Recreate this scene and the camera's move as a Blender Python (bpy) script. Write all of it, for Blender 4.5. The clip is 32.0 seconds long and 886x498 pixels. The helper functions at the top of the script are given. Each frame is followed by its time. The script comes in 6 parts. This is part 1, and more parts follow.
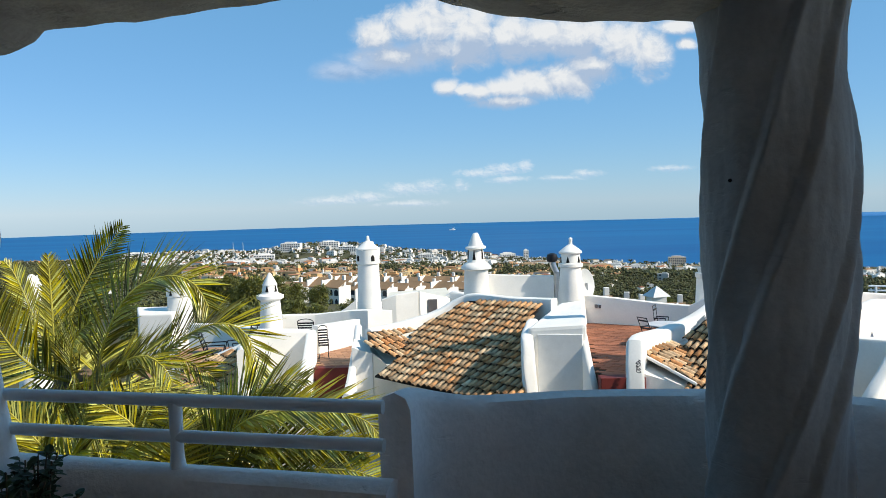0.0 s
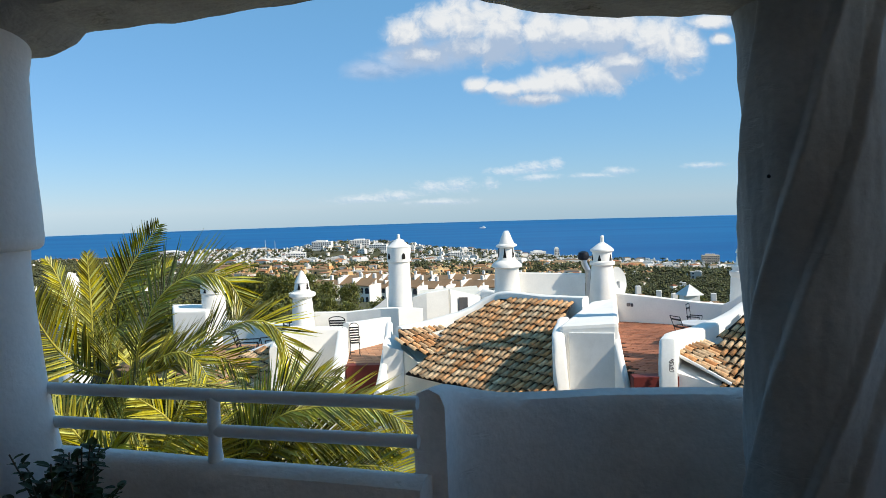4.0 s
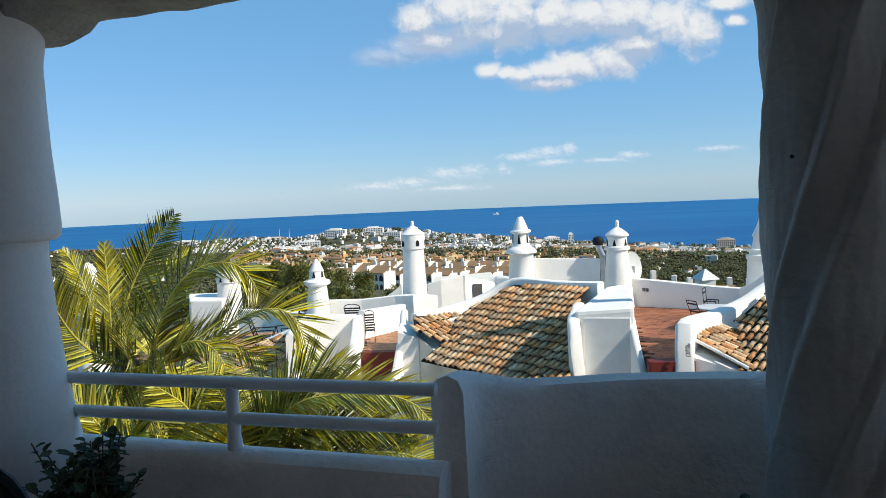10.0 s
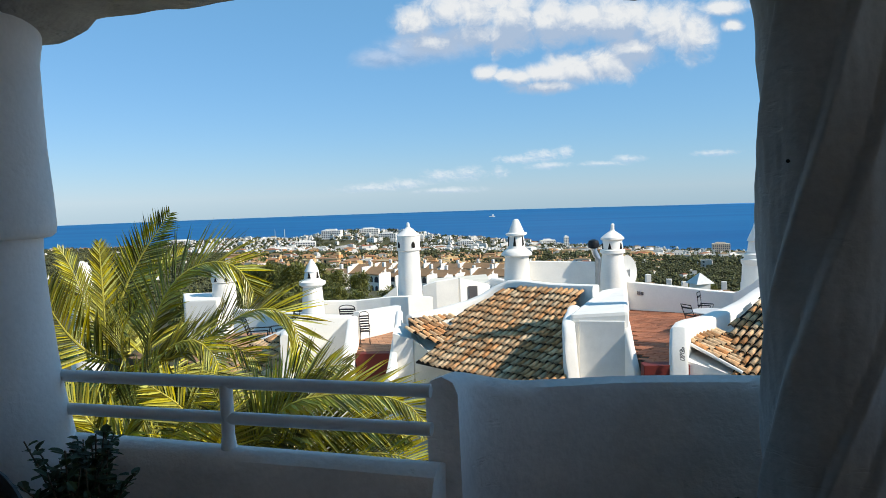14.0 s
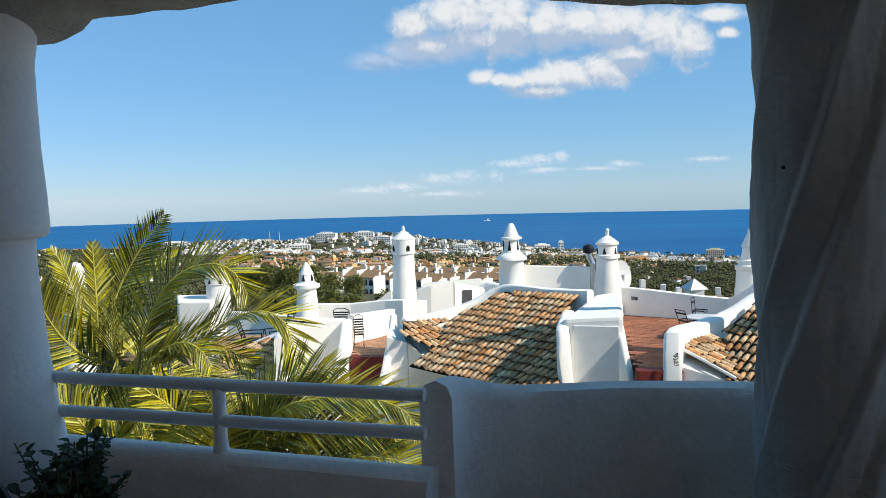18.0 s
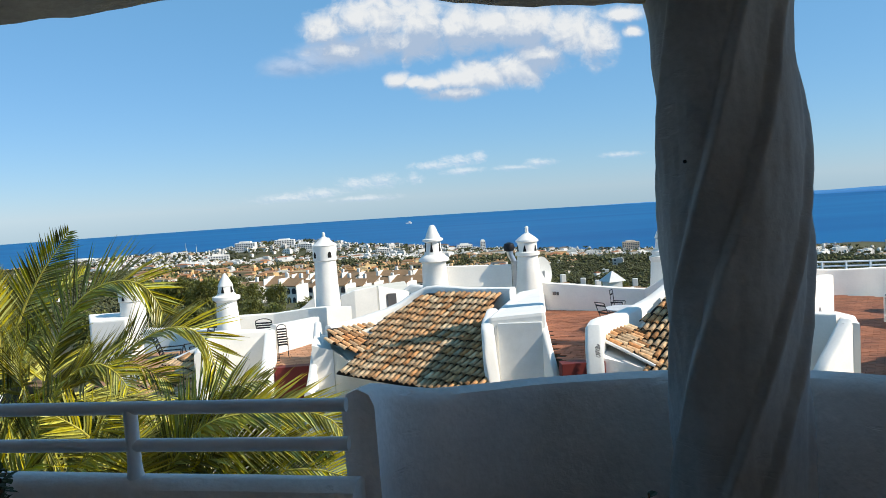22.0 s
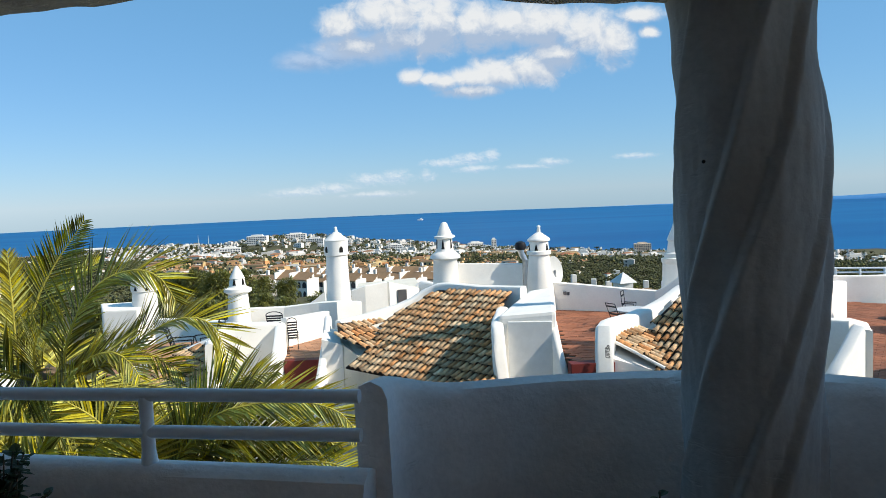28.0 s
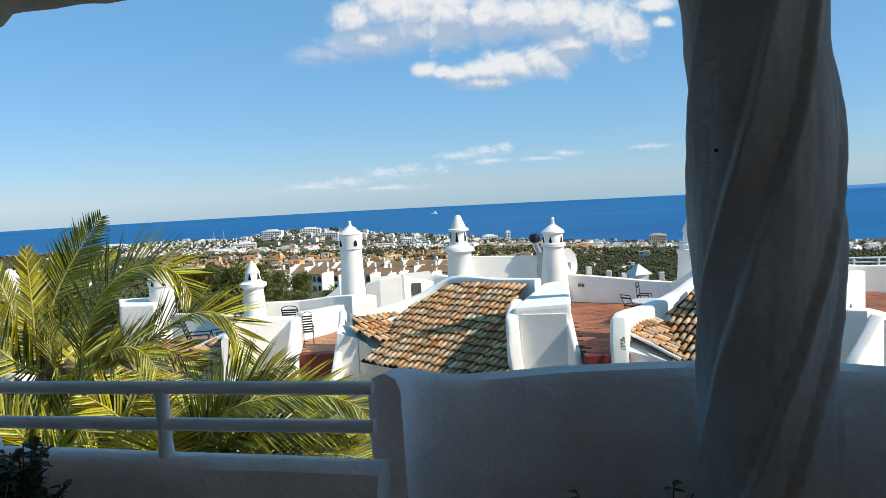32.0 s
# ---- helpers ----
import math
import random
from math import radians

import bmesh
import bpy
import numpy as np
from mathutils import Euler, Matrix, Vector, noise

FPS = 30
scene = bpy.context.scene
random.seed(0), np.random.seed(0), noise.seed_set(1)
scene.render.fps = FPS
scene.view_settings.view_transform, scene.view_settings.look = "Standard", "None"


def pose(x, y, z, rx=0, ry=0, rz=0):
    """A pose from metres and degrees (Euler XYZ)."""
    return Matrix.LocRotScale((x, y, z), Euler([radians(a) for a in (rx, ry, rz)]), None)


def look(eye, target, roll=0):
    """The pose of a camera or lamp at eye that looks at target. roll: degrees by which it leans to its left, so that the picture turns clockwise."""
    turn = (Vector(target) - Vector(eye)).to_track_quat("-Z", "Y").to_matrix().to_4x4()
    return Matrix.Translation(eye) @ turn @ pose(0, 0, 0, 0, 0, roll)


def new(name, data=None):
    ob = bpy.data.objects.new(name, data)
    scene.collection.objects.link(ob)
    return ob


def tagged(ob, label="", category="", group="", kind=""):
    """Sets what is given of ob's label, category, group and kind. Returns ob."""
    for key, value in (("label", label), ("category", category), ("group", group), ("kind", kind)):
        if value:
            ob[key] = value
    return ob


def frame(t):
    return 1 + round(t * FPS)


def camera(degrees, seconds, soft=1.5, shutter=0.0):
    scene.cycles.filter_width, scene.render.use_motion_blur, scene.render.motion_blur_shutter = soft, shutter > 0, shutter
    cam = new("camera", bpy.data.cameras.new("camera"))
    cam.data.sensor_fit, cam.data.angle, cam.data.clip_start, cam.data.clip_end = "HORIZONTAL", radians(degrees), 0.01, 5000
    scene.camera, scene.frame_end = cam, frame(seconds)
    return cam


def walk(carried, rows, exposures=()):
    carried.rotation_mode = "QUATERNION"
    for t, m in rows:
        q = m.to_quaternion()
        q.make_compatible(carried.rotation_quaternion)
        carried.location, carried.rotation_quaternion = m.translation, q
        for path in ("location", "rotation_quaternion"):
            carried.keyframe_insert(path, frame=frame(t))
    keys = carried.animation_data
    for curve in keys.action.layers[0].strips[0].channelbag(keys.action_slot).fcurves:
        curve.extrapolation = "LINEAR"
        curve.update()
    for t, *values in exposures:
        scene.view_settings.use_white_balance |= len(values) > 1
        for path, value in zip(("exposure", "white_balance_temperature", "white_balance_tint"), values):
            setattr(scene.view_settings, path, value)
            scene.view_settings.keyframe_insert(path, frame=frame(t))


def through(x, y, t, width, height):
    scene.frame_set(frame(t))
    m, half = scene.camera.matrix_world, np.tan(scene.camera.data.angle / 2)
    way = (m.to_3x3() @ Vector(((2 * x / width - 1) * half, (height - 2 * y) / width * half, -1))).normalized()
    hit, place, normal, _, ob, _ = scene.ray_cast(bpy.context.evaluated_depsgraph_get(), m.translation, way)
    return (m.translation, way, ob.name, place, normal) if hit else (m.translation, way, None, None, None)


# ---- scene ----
cam = camera(61.0, 32.0, soft=0.25)
walk(cam, [
    (0.0, pose(0.0000, -0.0000, 1.6000, 86.598, 1.487, -0.088)),
    (0.5, pose(-0.0079, -0.0046, 1.6002, 86.582, 1.567, 0.390)),
    (1.0, pose(-0.0110, -0.0078, 1.5989, 86.438, 1.824, 0.823)),
    (1.5, pose(-0.0126, -0.0030, 1.5979, 85.829, 1.728, 0.812)),
    (2.0, pose(-0.0136, -0.0057, 1.5976, 86.099, 1.533, 1.164)),
    (2.5, pose(-0.0131, -0.0094, 1.5999, 86.582, 1.459, 1.399)),
    (3.0, pose(-0.0125, -0.0067, 1.5997, 86.735, 1.412, 1.620)),
    (3.5, pose(-0.0117, -0.0039, 1.5994, 86.719, 1.591, 2.010)),
    (4.0, pose(-0.0110, -0.0060, 1.5977, 86.518, 1.651, 2.204)),
    (4.5, pose(-0.0145, -0.0024, 1.5968, 86.384, 1.390, 2.521)),
    (6.5, pose(-0.0121, -0.0048, 1.5961, 86.014, 1.350, 3.315)),
    (7.0, pose(-0.0148, -0.0016, 1.5950, 85.899, 1.390, 3.513)),
    (7.5, pose(-0.0171, -0.0015, 1.5939, 85.735, 1.448, 3.827)),
    (8.0, pose(-0.0197, 0.0037, 1.5923, 85.294, 1.474, 3.899)),
    (8.5, pose(-0.0175, 0.0021, 1.5932, 85.563, 1.698, 3.956)),
    (9.0, pose(-0.0155, 0.0027, 1.5952, 85.812, 2.039, 3.765)),
    (9.5, pose(-0.0189, 0.0040, 1.5954, 85.786, 2.301, 3.487)),
    (10.0, pose(-0.0209, 0.0097, 1.5932, 85.555, 2.336, 3.205)),
    (10.5, pose(-0.0221, 0.0119, 1.5923, 85.424, 2.163, 2.691)),
    (11.0, pose(-0.0215, 0.0127, 1.5931, 85.455, 2.058, 2.516)),
    (11.5, pose(-0.0222, 0.0099, 1.5922, 85.220, 1.996, 2.648)),
    (12.0, pose(-0.0229, 0.0109, 1.5935, 85.118, 1.888, 2.701)),
    (12.5, pose(-0.0208, 0.0092, 1.5927, 84.992, 1.909, 2.771)),
    (13.0, pose(-0.0204, 0.0079, 1.5931, 85.358, 1.693, 2.765)),
    (13.5, pose(-0.0197, 0.0071, 1.5933, 85.615, 1.757, 2.906)),
    (14.0, pose(-0.0224, 0.0099, 1.5917, 85.678, 1.775, 2.908)),
    (14.5, pose(-0.0209, 0.0082, 1.5935, 85.914, 1.794, 3.000)),
    (16.5, pose(-0.0234, 0.0055, 1.5928, 86.243, 1.354, 2.578)),
    (17.0, pose(-0.0249, 0.0110, 1.5918, 86.156, 1.195, 2.581)),
    (17.5, pose(-0.0231, 0.0129, 1.5902, 86.144, 1.330, 2.624)),
    (18.0, pose(-0.0233, 0.0142, 1.5910, 85.959, 1.304, 2.546)),
    (18.5, pose(-0.0237, 0.0165, 1.5900, 85.847, 1.304, 2.475)),
    (19.0, pose(-0.0231, 0.0186, 1.5897, 85.822, 1.402, 2.350)),
    (19.5, pose(-0.0182, 0.0149, 1.5916, 86.168, 1.571, 1.659)),
    (20.0, pose(-0.0051, 0.0166, 1.5899, 86.157, 1.367, -0.550)),
    (20.5, pose(0.0026, 0.0302, 1.5877, 85.852, 1.142, -3.938)),
    (21.0, pose(-0.0043, 0.0346, 1.5897, 85.794, 1.231, -4.002)),
    (21.5, pose(-0.0117, 0.0310, 1.5901, 85.823, 1.983, -3.725)),
    (22.0, pose(-0.0032, 0.0296, 1.5943, 85.907, 3.513, -3.498)),
    (22.5, pose(0.0108, 0.0238, 1.5939, 86.175, 4.169, -3.907)),
    (23.0, pose(0.0093, 0.0184, 1.6002, 86.739, 4.290, -4.832)),
    (23.5, pose(0.0162, 0.0349, 1.5945, 86.034, 3.938, -9.358)),
    (24.0, pose(0.0168, 0.0399, 1.5861, 85.395, 3.475, -11.338)),
    (24.5, pose(0.0138, 0.0383, 1.5844, 84.822, 3.489, -11.066)),
    (25.0, pose(0.0130, 0.0343, 1.5884, 84.790, 3.642, -9.538)),
    (25.5, pose(0.0026, 0.0371, 1.5849, 85.095, 3.146, -7.630)),
    (27.5, pose(-0.0150, 0.0241, 1.5834, 85.599, 2.276, -3.473)),
    (28.0, pose(-0.0180, 0.0219, 1.5882, 85.759, 2.294, -2.578)),
    (28.5, pose(-0.0162, 0.0168, 1.5876, 86.142, 2.468, -1.622)),
    (29.0, pose(-0.0095, 0.0140, 1.5871, 86.372, 2.662, -1.342)),
    (29.5, pose(-0.0139, 0.0162, 1.5896, 86.381, 2.652, -1.022)),
    (30.0, pose(-0.0136, 0.0143, 1.5916, 86.230, 2.978, -1.044)),
    (30.5, pose(-0.0135, 0.0138, 1.5925, 85.874, 3.164, -1.097)),
    (31.0, pose(-0.0109, 0.0152, 1.5873, 85.478, 3.110, -1.240)),
    (31.5, pose(-0.0095, 0.0157, 1.5842, 85.348, 3.082, -1.499)),
    (32.0, pose(-0.0114, 0.0186, 1.5841, 85.290, 2.881, -1.530)),
], exposures=[(0.0, 0.15), (32.0, 0.15)])

# ---- light ----
SUN_DIR = Vector((0.740, -0.270, 0.616)).normalized()   # towards the sun
world = bpy.data.worlds.new("world")
scene.world = world
world.use_nodes = True
wn = world.node_tree
wn.nodes.clear()
sky = wn.nodes.new("ShaderNodeTexSky")
sky.sky_type, sky.sun_disc = "NISHITA", False
sky.sun_elevation = math.asin(SUN_DIR.z)
sky.sun_rotation = math.atan2(SUN_DIR.x, SUN_DIR.y)
sky.altitude, sky.air_density, sky.dust_density, sky.ozone_density = 100, 1.0, 0.0, 4.5
tint = wn.nodes.new("ShaderNodeMix")
tint.data_type, tint.blend_type = "RGBA", "MULTIPLY"
tint.inputs["Factor"].default_value = 1.0
tint.inputs["B"].default_value = (0.87, 0.885, 1.13, 1)
haze = wn.nodes.new("ShaderNodeMix")      # thin even haze
haze.data_type = "RGBA"
haze.inputs["Factor"].default_value = 0.5
haze.inputs["B"].default_value = (1.25, 3.92, 5.85, 1)
wbg = wn.nodes.new("ShaderNodeBackground")
wbg.inputs["Strength"].default_value = 0.112
wout = wn.nodes.new("ShaderNodeOutputWorld")
wn.links.new(sky.outputs[0], tint.inputs["A"])
wn.links.new(tint.outputs["Result"], haze.inputs["A"])
wn.links.new(haze.outputs["Result"], wbg.inputs["Color"])
wn.links.new(wbg.outputs[0], wout.inputs["Surface"])
sun = new("sun", bpy.data.lights.new("sun", "SUN"))
sun.data.energy, sun.data.angle, sun.data.color = 5.0, radians(0.53), (1.0, 0.915, 0.78)
sun.matrix_world = look(SUN_DIR * 50, (0, 0, 0))


# ---- materials ----
def material(name, base, rough=0.8, vary=0.12, scale=6.0, fine=60.0, bump=0.2, metal=0.0, stain=None, stain_amount=0.0, stain_scale=1.2, by_object=0.0, by_island=0.0, hue=0.0, spec=0.3, dents=0.0):
    """A procedural surface: base colour, variation at two scales, stains and fine relief."""
    m = bpy.data.materials.new(name)
    m.use_nodes = True
    nt = m.node_tree
    p = nt.nodes["Principled BSDF"]
    p.inputs["Roughness"].default_value, p.inputs["Metallic"].default_value = rough, metal
    p.inputs["Specular IOR Level"].default_value = spec
    tc = nt.nodes.new("ShaderNodeTexCoord")

    def noise_tex(s, detail=5.0, seed=0.0):
        n = nt.nodes.new("ShaderNodeTexNoise")
        n.inputs["Scale"].default_value, n.inputs["Detail"].default_value = s, detail
        mp = nt.nodes.new("ShaderNodeMapping")
        mp.inputs["Location"].default_value = (seed, seed * 0.7, seed * 1.3)
        nt.links.new(tc.outputs["Object"], mp.inputs["Vector"])
        nt.links.new(mp.outputs[0], n.inputs["Vector"])
        return n

    def ramp(src, lo, hi, a, b):
        r = nt.nodes.new("ShaderNodeMapRange")
        r.inputs["From Min"].default_value, r.inputs["From Max"].default_value = lo, hi
        r.inputs["To Min"].default_value, r.inputs["To Max"].default_value = a, b
        nt.links.new(src, r.inputs["Value"])
        return r.outputs[0]

    big, small = noise_tex(scale), noise_tex(fine, 3.0, 5.0)
    hs = nt.nodes.new("ShaderNodeHueSaturation")
    hs.inputs["Color"].default_value = (*base, 1)
    mul = nt.nodes.new("ShaderNodeMath")
    mul.operation = "MULTIPLY"
    nt.links.new(ramp(big.outputs["Fac"], 0.3, 0.7, 1 - vary, 1 + vary * 0.6), mul.inputs[0])
    nt.links.new(ramp(small.outputs["Fac"], 0.3, 0.7, 1 - vary * 0.5, 1 + vary * 0.4), mul.inputs[1])
    value = mul.outputs[0]
    if by_object or by_island:
        if by_object:
            rnd = nt.nodes.new("ShaderNodeObjectInfo").outputs["Random"]
        else:
            rnd = nt.nodes.new("ShaderNodeNewGeometry").outputs["Random Per Island"]
        amount = by_object or by_island
        m2 = nt.nodes.new("ShaderNodeMath")
        m2.operation = "MULTIPLY"
        nt.links.new(value, m2.inputs[0])
        nt.links.new(ramp(rnd, 0, 1, 1 - amount, 1 + amount), m2.inputs[1])
        value = m2.outputs[0]
        if hue:
            wob = nt.nodes.new("ShaderNodeMath")
            wob.operation = "FRACT"
            k = nt.nodes.new("ShaderNodeMath")
            k.operation = "MULTIPLY"
            k.inputs[1].default_value = 7.31
            nt.links.new(rnd, k.inputs[0])
            nt.links.new(k.outputs[0], wob.inputs[0])
            nt.links.new(ramp(wob.outputs[0], 0, 1, 0.5 - hue, 0.5 + hue), hs.inputs["Hue"])
            nt.links.new(ramp(wob.outputs[0], 0, 1, 1.15, 0.75), hs.inputs["Saturation"])
    nt.links.new(value, hs.inputs["Value"])
    col = hs.outputs[0]
    if stain:
        st = noise_tex(stain_scale, 8.0, 11.0)
        mx = nt.nodes.new("ShaderNodeMix")
        mx.data_type = "RGBA"
        nt.links.new(ramp(st.outputs["Fac"], 0.52, 0.72, 0, stain_amount), mx.inputs["Factor"])
        nt.links.new(col, mx.inputs["A"])
        mx.inputs["B"].default_value = (*stain, 1)
        col = mx.outputs["Result"]
    nt.links.new(col, p.inputs["Base Color"])
    if bump:
        b = nt.nodes.new("ShaderNodeBump")
        b.inputs["Strength"].default_value, b.inputs["Distance"].default_value = bump, 0.02
        add = nt.nodes.new("ShaderNodeMath")
        add.operation = "ADD"
        nt.links.new(big.outputs["Fac"], add.inputs[0])
        nt.links.new(ramp(small.outputs["Fac"], 0, 1, 0, 0.35), add.inputs[1])
        height = add.outputs[0]
        if dents:                      # trowel scars, long and shallow, in patches
            scar = nt.nodes.new("ShaderNodeTexNoise")
            scar.inputs["Scale"].default_value, scar.inputs["Detail"].default_value = 1.0, 6.0
            sm = nt.nodes.new("ShaderNodeMapping")
            sm.inputs["Scale"].default_value = (9.0, 9.0, 34.0)
            nt.links.new(tc.outputs["Object"], sm.inputs["Vector"])
            nt.links.new(sm.outputs[0], scar.inputs["Vector"])
            patch = noise_tex(2.3, 2.0, 21.0)
            both = nt.nodes.new("ShaderNodeMath")
            both.operation = "MULTIPLY"
            nt.links.new(ramp(scar.outputs["Fac"], 0.57, 0.66, 0, dents), both.inputs[0])
            nt.links.new(ramp(patch.outputs["Fac"], 0.5, 0.6, 0.0, 1), both.inputs[1])
            sub = nt.nodes.new("ShaderNodeMath")
            sub.operation = "SUBTRACT"
            nt.links.new(height, sub.inputs[0])
            nt.links.new(both.outputs[0], sub.inputs[1])
            height = sub.outputs[0]
        nt.links.new(height, b.inputs["Height"])
        nt.links.new(b.outputs[0], p.inputs["Normal"])
    return m


PLASTER = material("balcony_plaster", (0.83, 0.775, 0.75), 0.85, 0.09, 6.0, 55.0, 0.4, stain=(0.55, 0.52, 0.50), stain_amount=0.3, stain_scale=3.2, dents=1.2)
# same white plaster as the parapet, darkened: the pillar's shade is in the colour
PILLAR = material("pillar_shaded_plaster", (0.41, 0.402, 0.392), 0.9, 0.12, 5.0, 50.0, 0.3, stain=(0.34, 0.30, 0.26), stain_amount=0.45, stain_scale=3.0, dents=0.3)
COLUMN = material("column_plaster", (0.80, 0.76, 0.74), 0.8, 0.06, 4.0, 55.0, 0.25, stain=(0.60, 0.57, 0.55), stain_amount=0.3, stain_scale=1.4)
# white plaster again; the beam's shade is painted in as grey
BEAM = material("beam_shaded_plaster", (0.36, 0.35, 0.335), 0.9, 0.16, 7.0, 50.0, 0.7, stain=(0.19, 0.165, 0.14), stain_amount=0.5, stain_scale=3.0, dents=0.7)
PAVING = material("pale_paving", (0.26, 0.235, 0.20), 0.85, 0.15, 0.8, 12.0, 0.3, stain=(0.3, 0.27, 0.22), stain_amount=0.4, stain_scale=0.3)
WHITEWASH = material("whitewash", (0.86, 0.83, 0.775), 0.85, 0.05, 2.2, 25.0, 0.18, stain=(0.62, 0.57, 0.49), stain_amount=0.25, stain_scale=0.8)
CREAM = material("cream_render", (0.74, 0.70, 0.60), 0.9, 0.08, 1.5, 30.0, 0.3, stain=(0.5, 0.44, 0.33), stain_amount=0.3, stain_scale=0.9)
RAIL_PAINT = material("rail_paint", (0.76, 0.78, 0.80), 0.45, 0.05, 8.0, 80.0, 0.1)
TILE = material("terracotta_tile", (0.64, 0.375, 0.18), 0.9, 0.36, 9.0, 60.0, 0.8, stain=(0.05, 0.03, 0.018), stain_amount=0.9, stain_scale=4.2, by_object=0.42, hue=0.014)
# dark line of shade under each tile course, as a colour
TILE_SHADE = material("tile_shade", (0.045, 0.035, 0.024), 0.95, 0.4, 20.0, 80.0, 0.6)
# near-black: the shade in the channels between tiles is put into the bed
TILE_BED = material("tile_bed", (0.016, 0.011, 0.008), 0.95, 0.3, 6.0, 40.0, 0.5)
DECK = material("red_clay_floor", (0.30, 0.115, 0.06), 0.75, 0.18, 1.6, 20.0, 0.25, stain=(0.16, 0.07, 0.045), stain_amount=0.6, stain_scale=0.9, by_island=0.22)
# brown clay, also lightened to put in the sun the step terrace lacks
CLAY_BROWN = material("brown_clay_floor", (0.44, 0.23, 0.13), 0.75, 0.18, 1.6, 20.0, 0.25, stain=(0.24, 0.12, 0.07), stain_amount=0.5, stain_scale=0.9, by_island=0.22)
RISER = material("oxblood_riser", (0.14, 0.02, 0.015), 0.6, 0.12, 4.0, 40.0, 0.2)
BLACK = material("black_plastic", (0.012, 0.012, 0.014), 0.45, 0.1, 10.0, 80.0, 0.1)
DARK_METAL = material("dark_metal", (0.03, 0.03, 0.035), 0.5, 0.15, 10.0, 80.0, 0.1, metal=0.6)
STEEL = material("flue_steel", (0.55, 0.56, 0.58), 0.3, 0.1, 10.0, 80.0, 0.1, metal=0.9)
GREY_DISH = material("dish_grey", (0.62, 0.62, 0.60), 0.6, 0.06, 4.0, 40.0, 0.1)
HOLE = material("flue_shade", (0.02, 0.018, 0.016), 0.95, 0.1)
DOOR = material("painted_door", (0.72, 0.72, 0.70), 0.6, 0.06, 5.0, 50.0, 0.1)
GREY_DOOR = material("grey_door", (0.13, 0.12, 0.12), 0.6, 0.1, 5.0, 50.0, 0.1)
POT = material("terracotta_pot", (0.30, 0.13, 0.07), 0.85, 0.15, 8.0, 60.0, 0.3)
TABLE = material("table_top", (0.62, 0.62, 0.62), 0.4, 0.08, 6.0, 60.0, 0.1)
FLOOR = material("balcony_floor_tile", (0.225, 0.22, 0.216), 0.6, 0.12, 4.0, 40.0, 0.15)
GROUND = material("dry_scrub", (0.09, 0.083, 0.037), 0.95, 0.35, 0.02, 0.3, 0.4, stain=(0.045, 0.06, 0.025), stain_amount=0.9, stain_scale=0.012)
TOWN_WHITE = material("town_white", (0.70, 0.67, 0.62), 0.9, 0.05, 0.3, 3.0, 0.0, by_island=0.25)
TOWN_OCHRE = material("town_ochre", (0.68, 0.43, 0.19), 0.9, 0.08, 0.3, 3.0, 0.0, by_island=0.25, hue=0.03)
TOWN_ROOF = material("town_roof", (0.31, 0.185, 0.095), 0.9, 0.15, 0.3, 3.0, 0.0, by_island=0.3, hue=0.03)
TOWN_GLASS = material("town_window", (0.05, 0.06, 0.08), 0.25, 0.2, 0.3, 3.0, 0.0, by_island=0.5)
# land colour with the haze of distance painted into its blue
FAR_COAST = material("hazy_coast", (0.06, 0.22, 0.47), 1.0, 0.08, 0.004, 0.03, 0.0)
BARK = material("palm_bark", (0.16, 0.11, 0.07), 0.95, 0.3, 8.0, 40.0, 0.8)


def leafy(name, base, vary=0.25, through=0.35, rough=0.55, scale=3.0, by_island=0.2, hue=0.02):
    """Leaves: a glossy skin and light let through."""
    m = material(name, base, rough, vary, scale, scale * 12, 0.0, by_island=by_island, hue=hue, spec=0.4)
    nt = m.node_tree
    p = nt.nodes["Principled BSDF"]
    src = p.inputs["Base Color"].links[0].from_socket
    tr = nt.nodes.new("ShaderNodeBsdfTranslucent")
    mix = nt.nodes.new("ShaderNodeMixShader")
    mix.inputs[0].default_value = through
    nt.links.new(src, tr.inputs["Color"])
    nt.links.new(p.outputs[0], mix.inputs[1])
    nt.links.new(tr.outputs[0], mix.inputs[2])
    nt.links.new(mix.outputs[0], nt.nodes["Material Output"].inputs["Surface"])
    return m


FROND = leafy("palm_leaf", (0.355, 0.335, 0.038), 0.4, 0.04, 0.36, by_island=0.75)
RACHIS = material("palm_rib", (0.52, 0.46, 0.09), 0.6, 0.15, 6.0, 50.0, 0.1)
LEAF = leafy("shrub_leaf", (0.045, 0.043, 0.010), 0.35, 0.12, 0.42, by_island=0.7)
TREE_LEAF = leafy("olive_leaf", (0.20, 0.21, 0.05), 0.35, 0.2, 0.6, 0.5)
POT_LEAF = leafy("pot_plant_leaf", (0.06, 0.085, 0.03), 0.3, 0.25)
WOODS = leafy("pine_woods", (0.088, 0.092, 0.034), 0.4, 0.1, 0.9, 0.08, 0.45)

water = bpy.data.materials.new("sea_water")
water.use_nodes = True
wt = water.node_tree
wp = wt.nodes["Principled BSDF"]
wp.inputs["Roughness"].default_value = 0.5
wp.inputs["Specular IOR Level"].default_value = 0.12
wtc = wt.nodes.new("ShaderNodeTexCoord")
wmap = wt.nodes.new("ShaderNodeMapping")
wmap.inputs["Scale"].default_value = (0.0006, 0.004, 1)
wno = wt.nodes.new("ShaderNodeTexNoise")
wno.inputs["Scale"].default_value, wno.inputs["Detail"].default_value = 1.0, 8.0
wcr = wt.nodes.new("ShaderNodeValToRGB")
wcr.color_ramp.elements[0].color, wcr.color_ramp.elements[0].position = (0.003, 0.085, 0.25, 1), 0.3
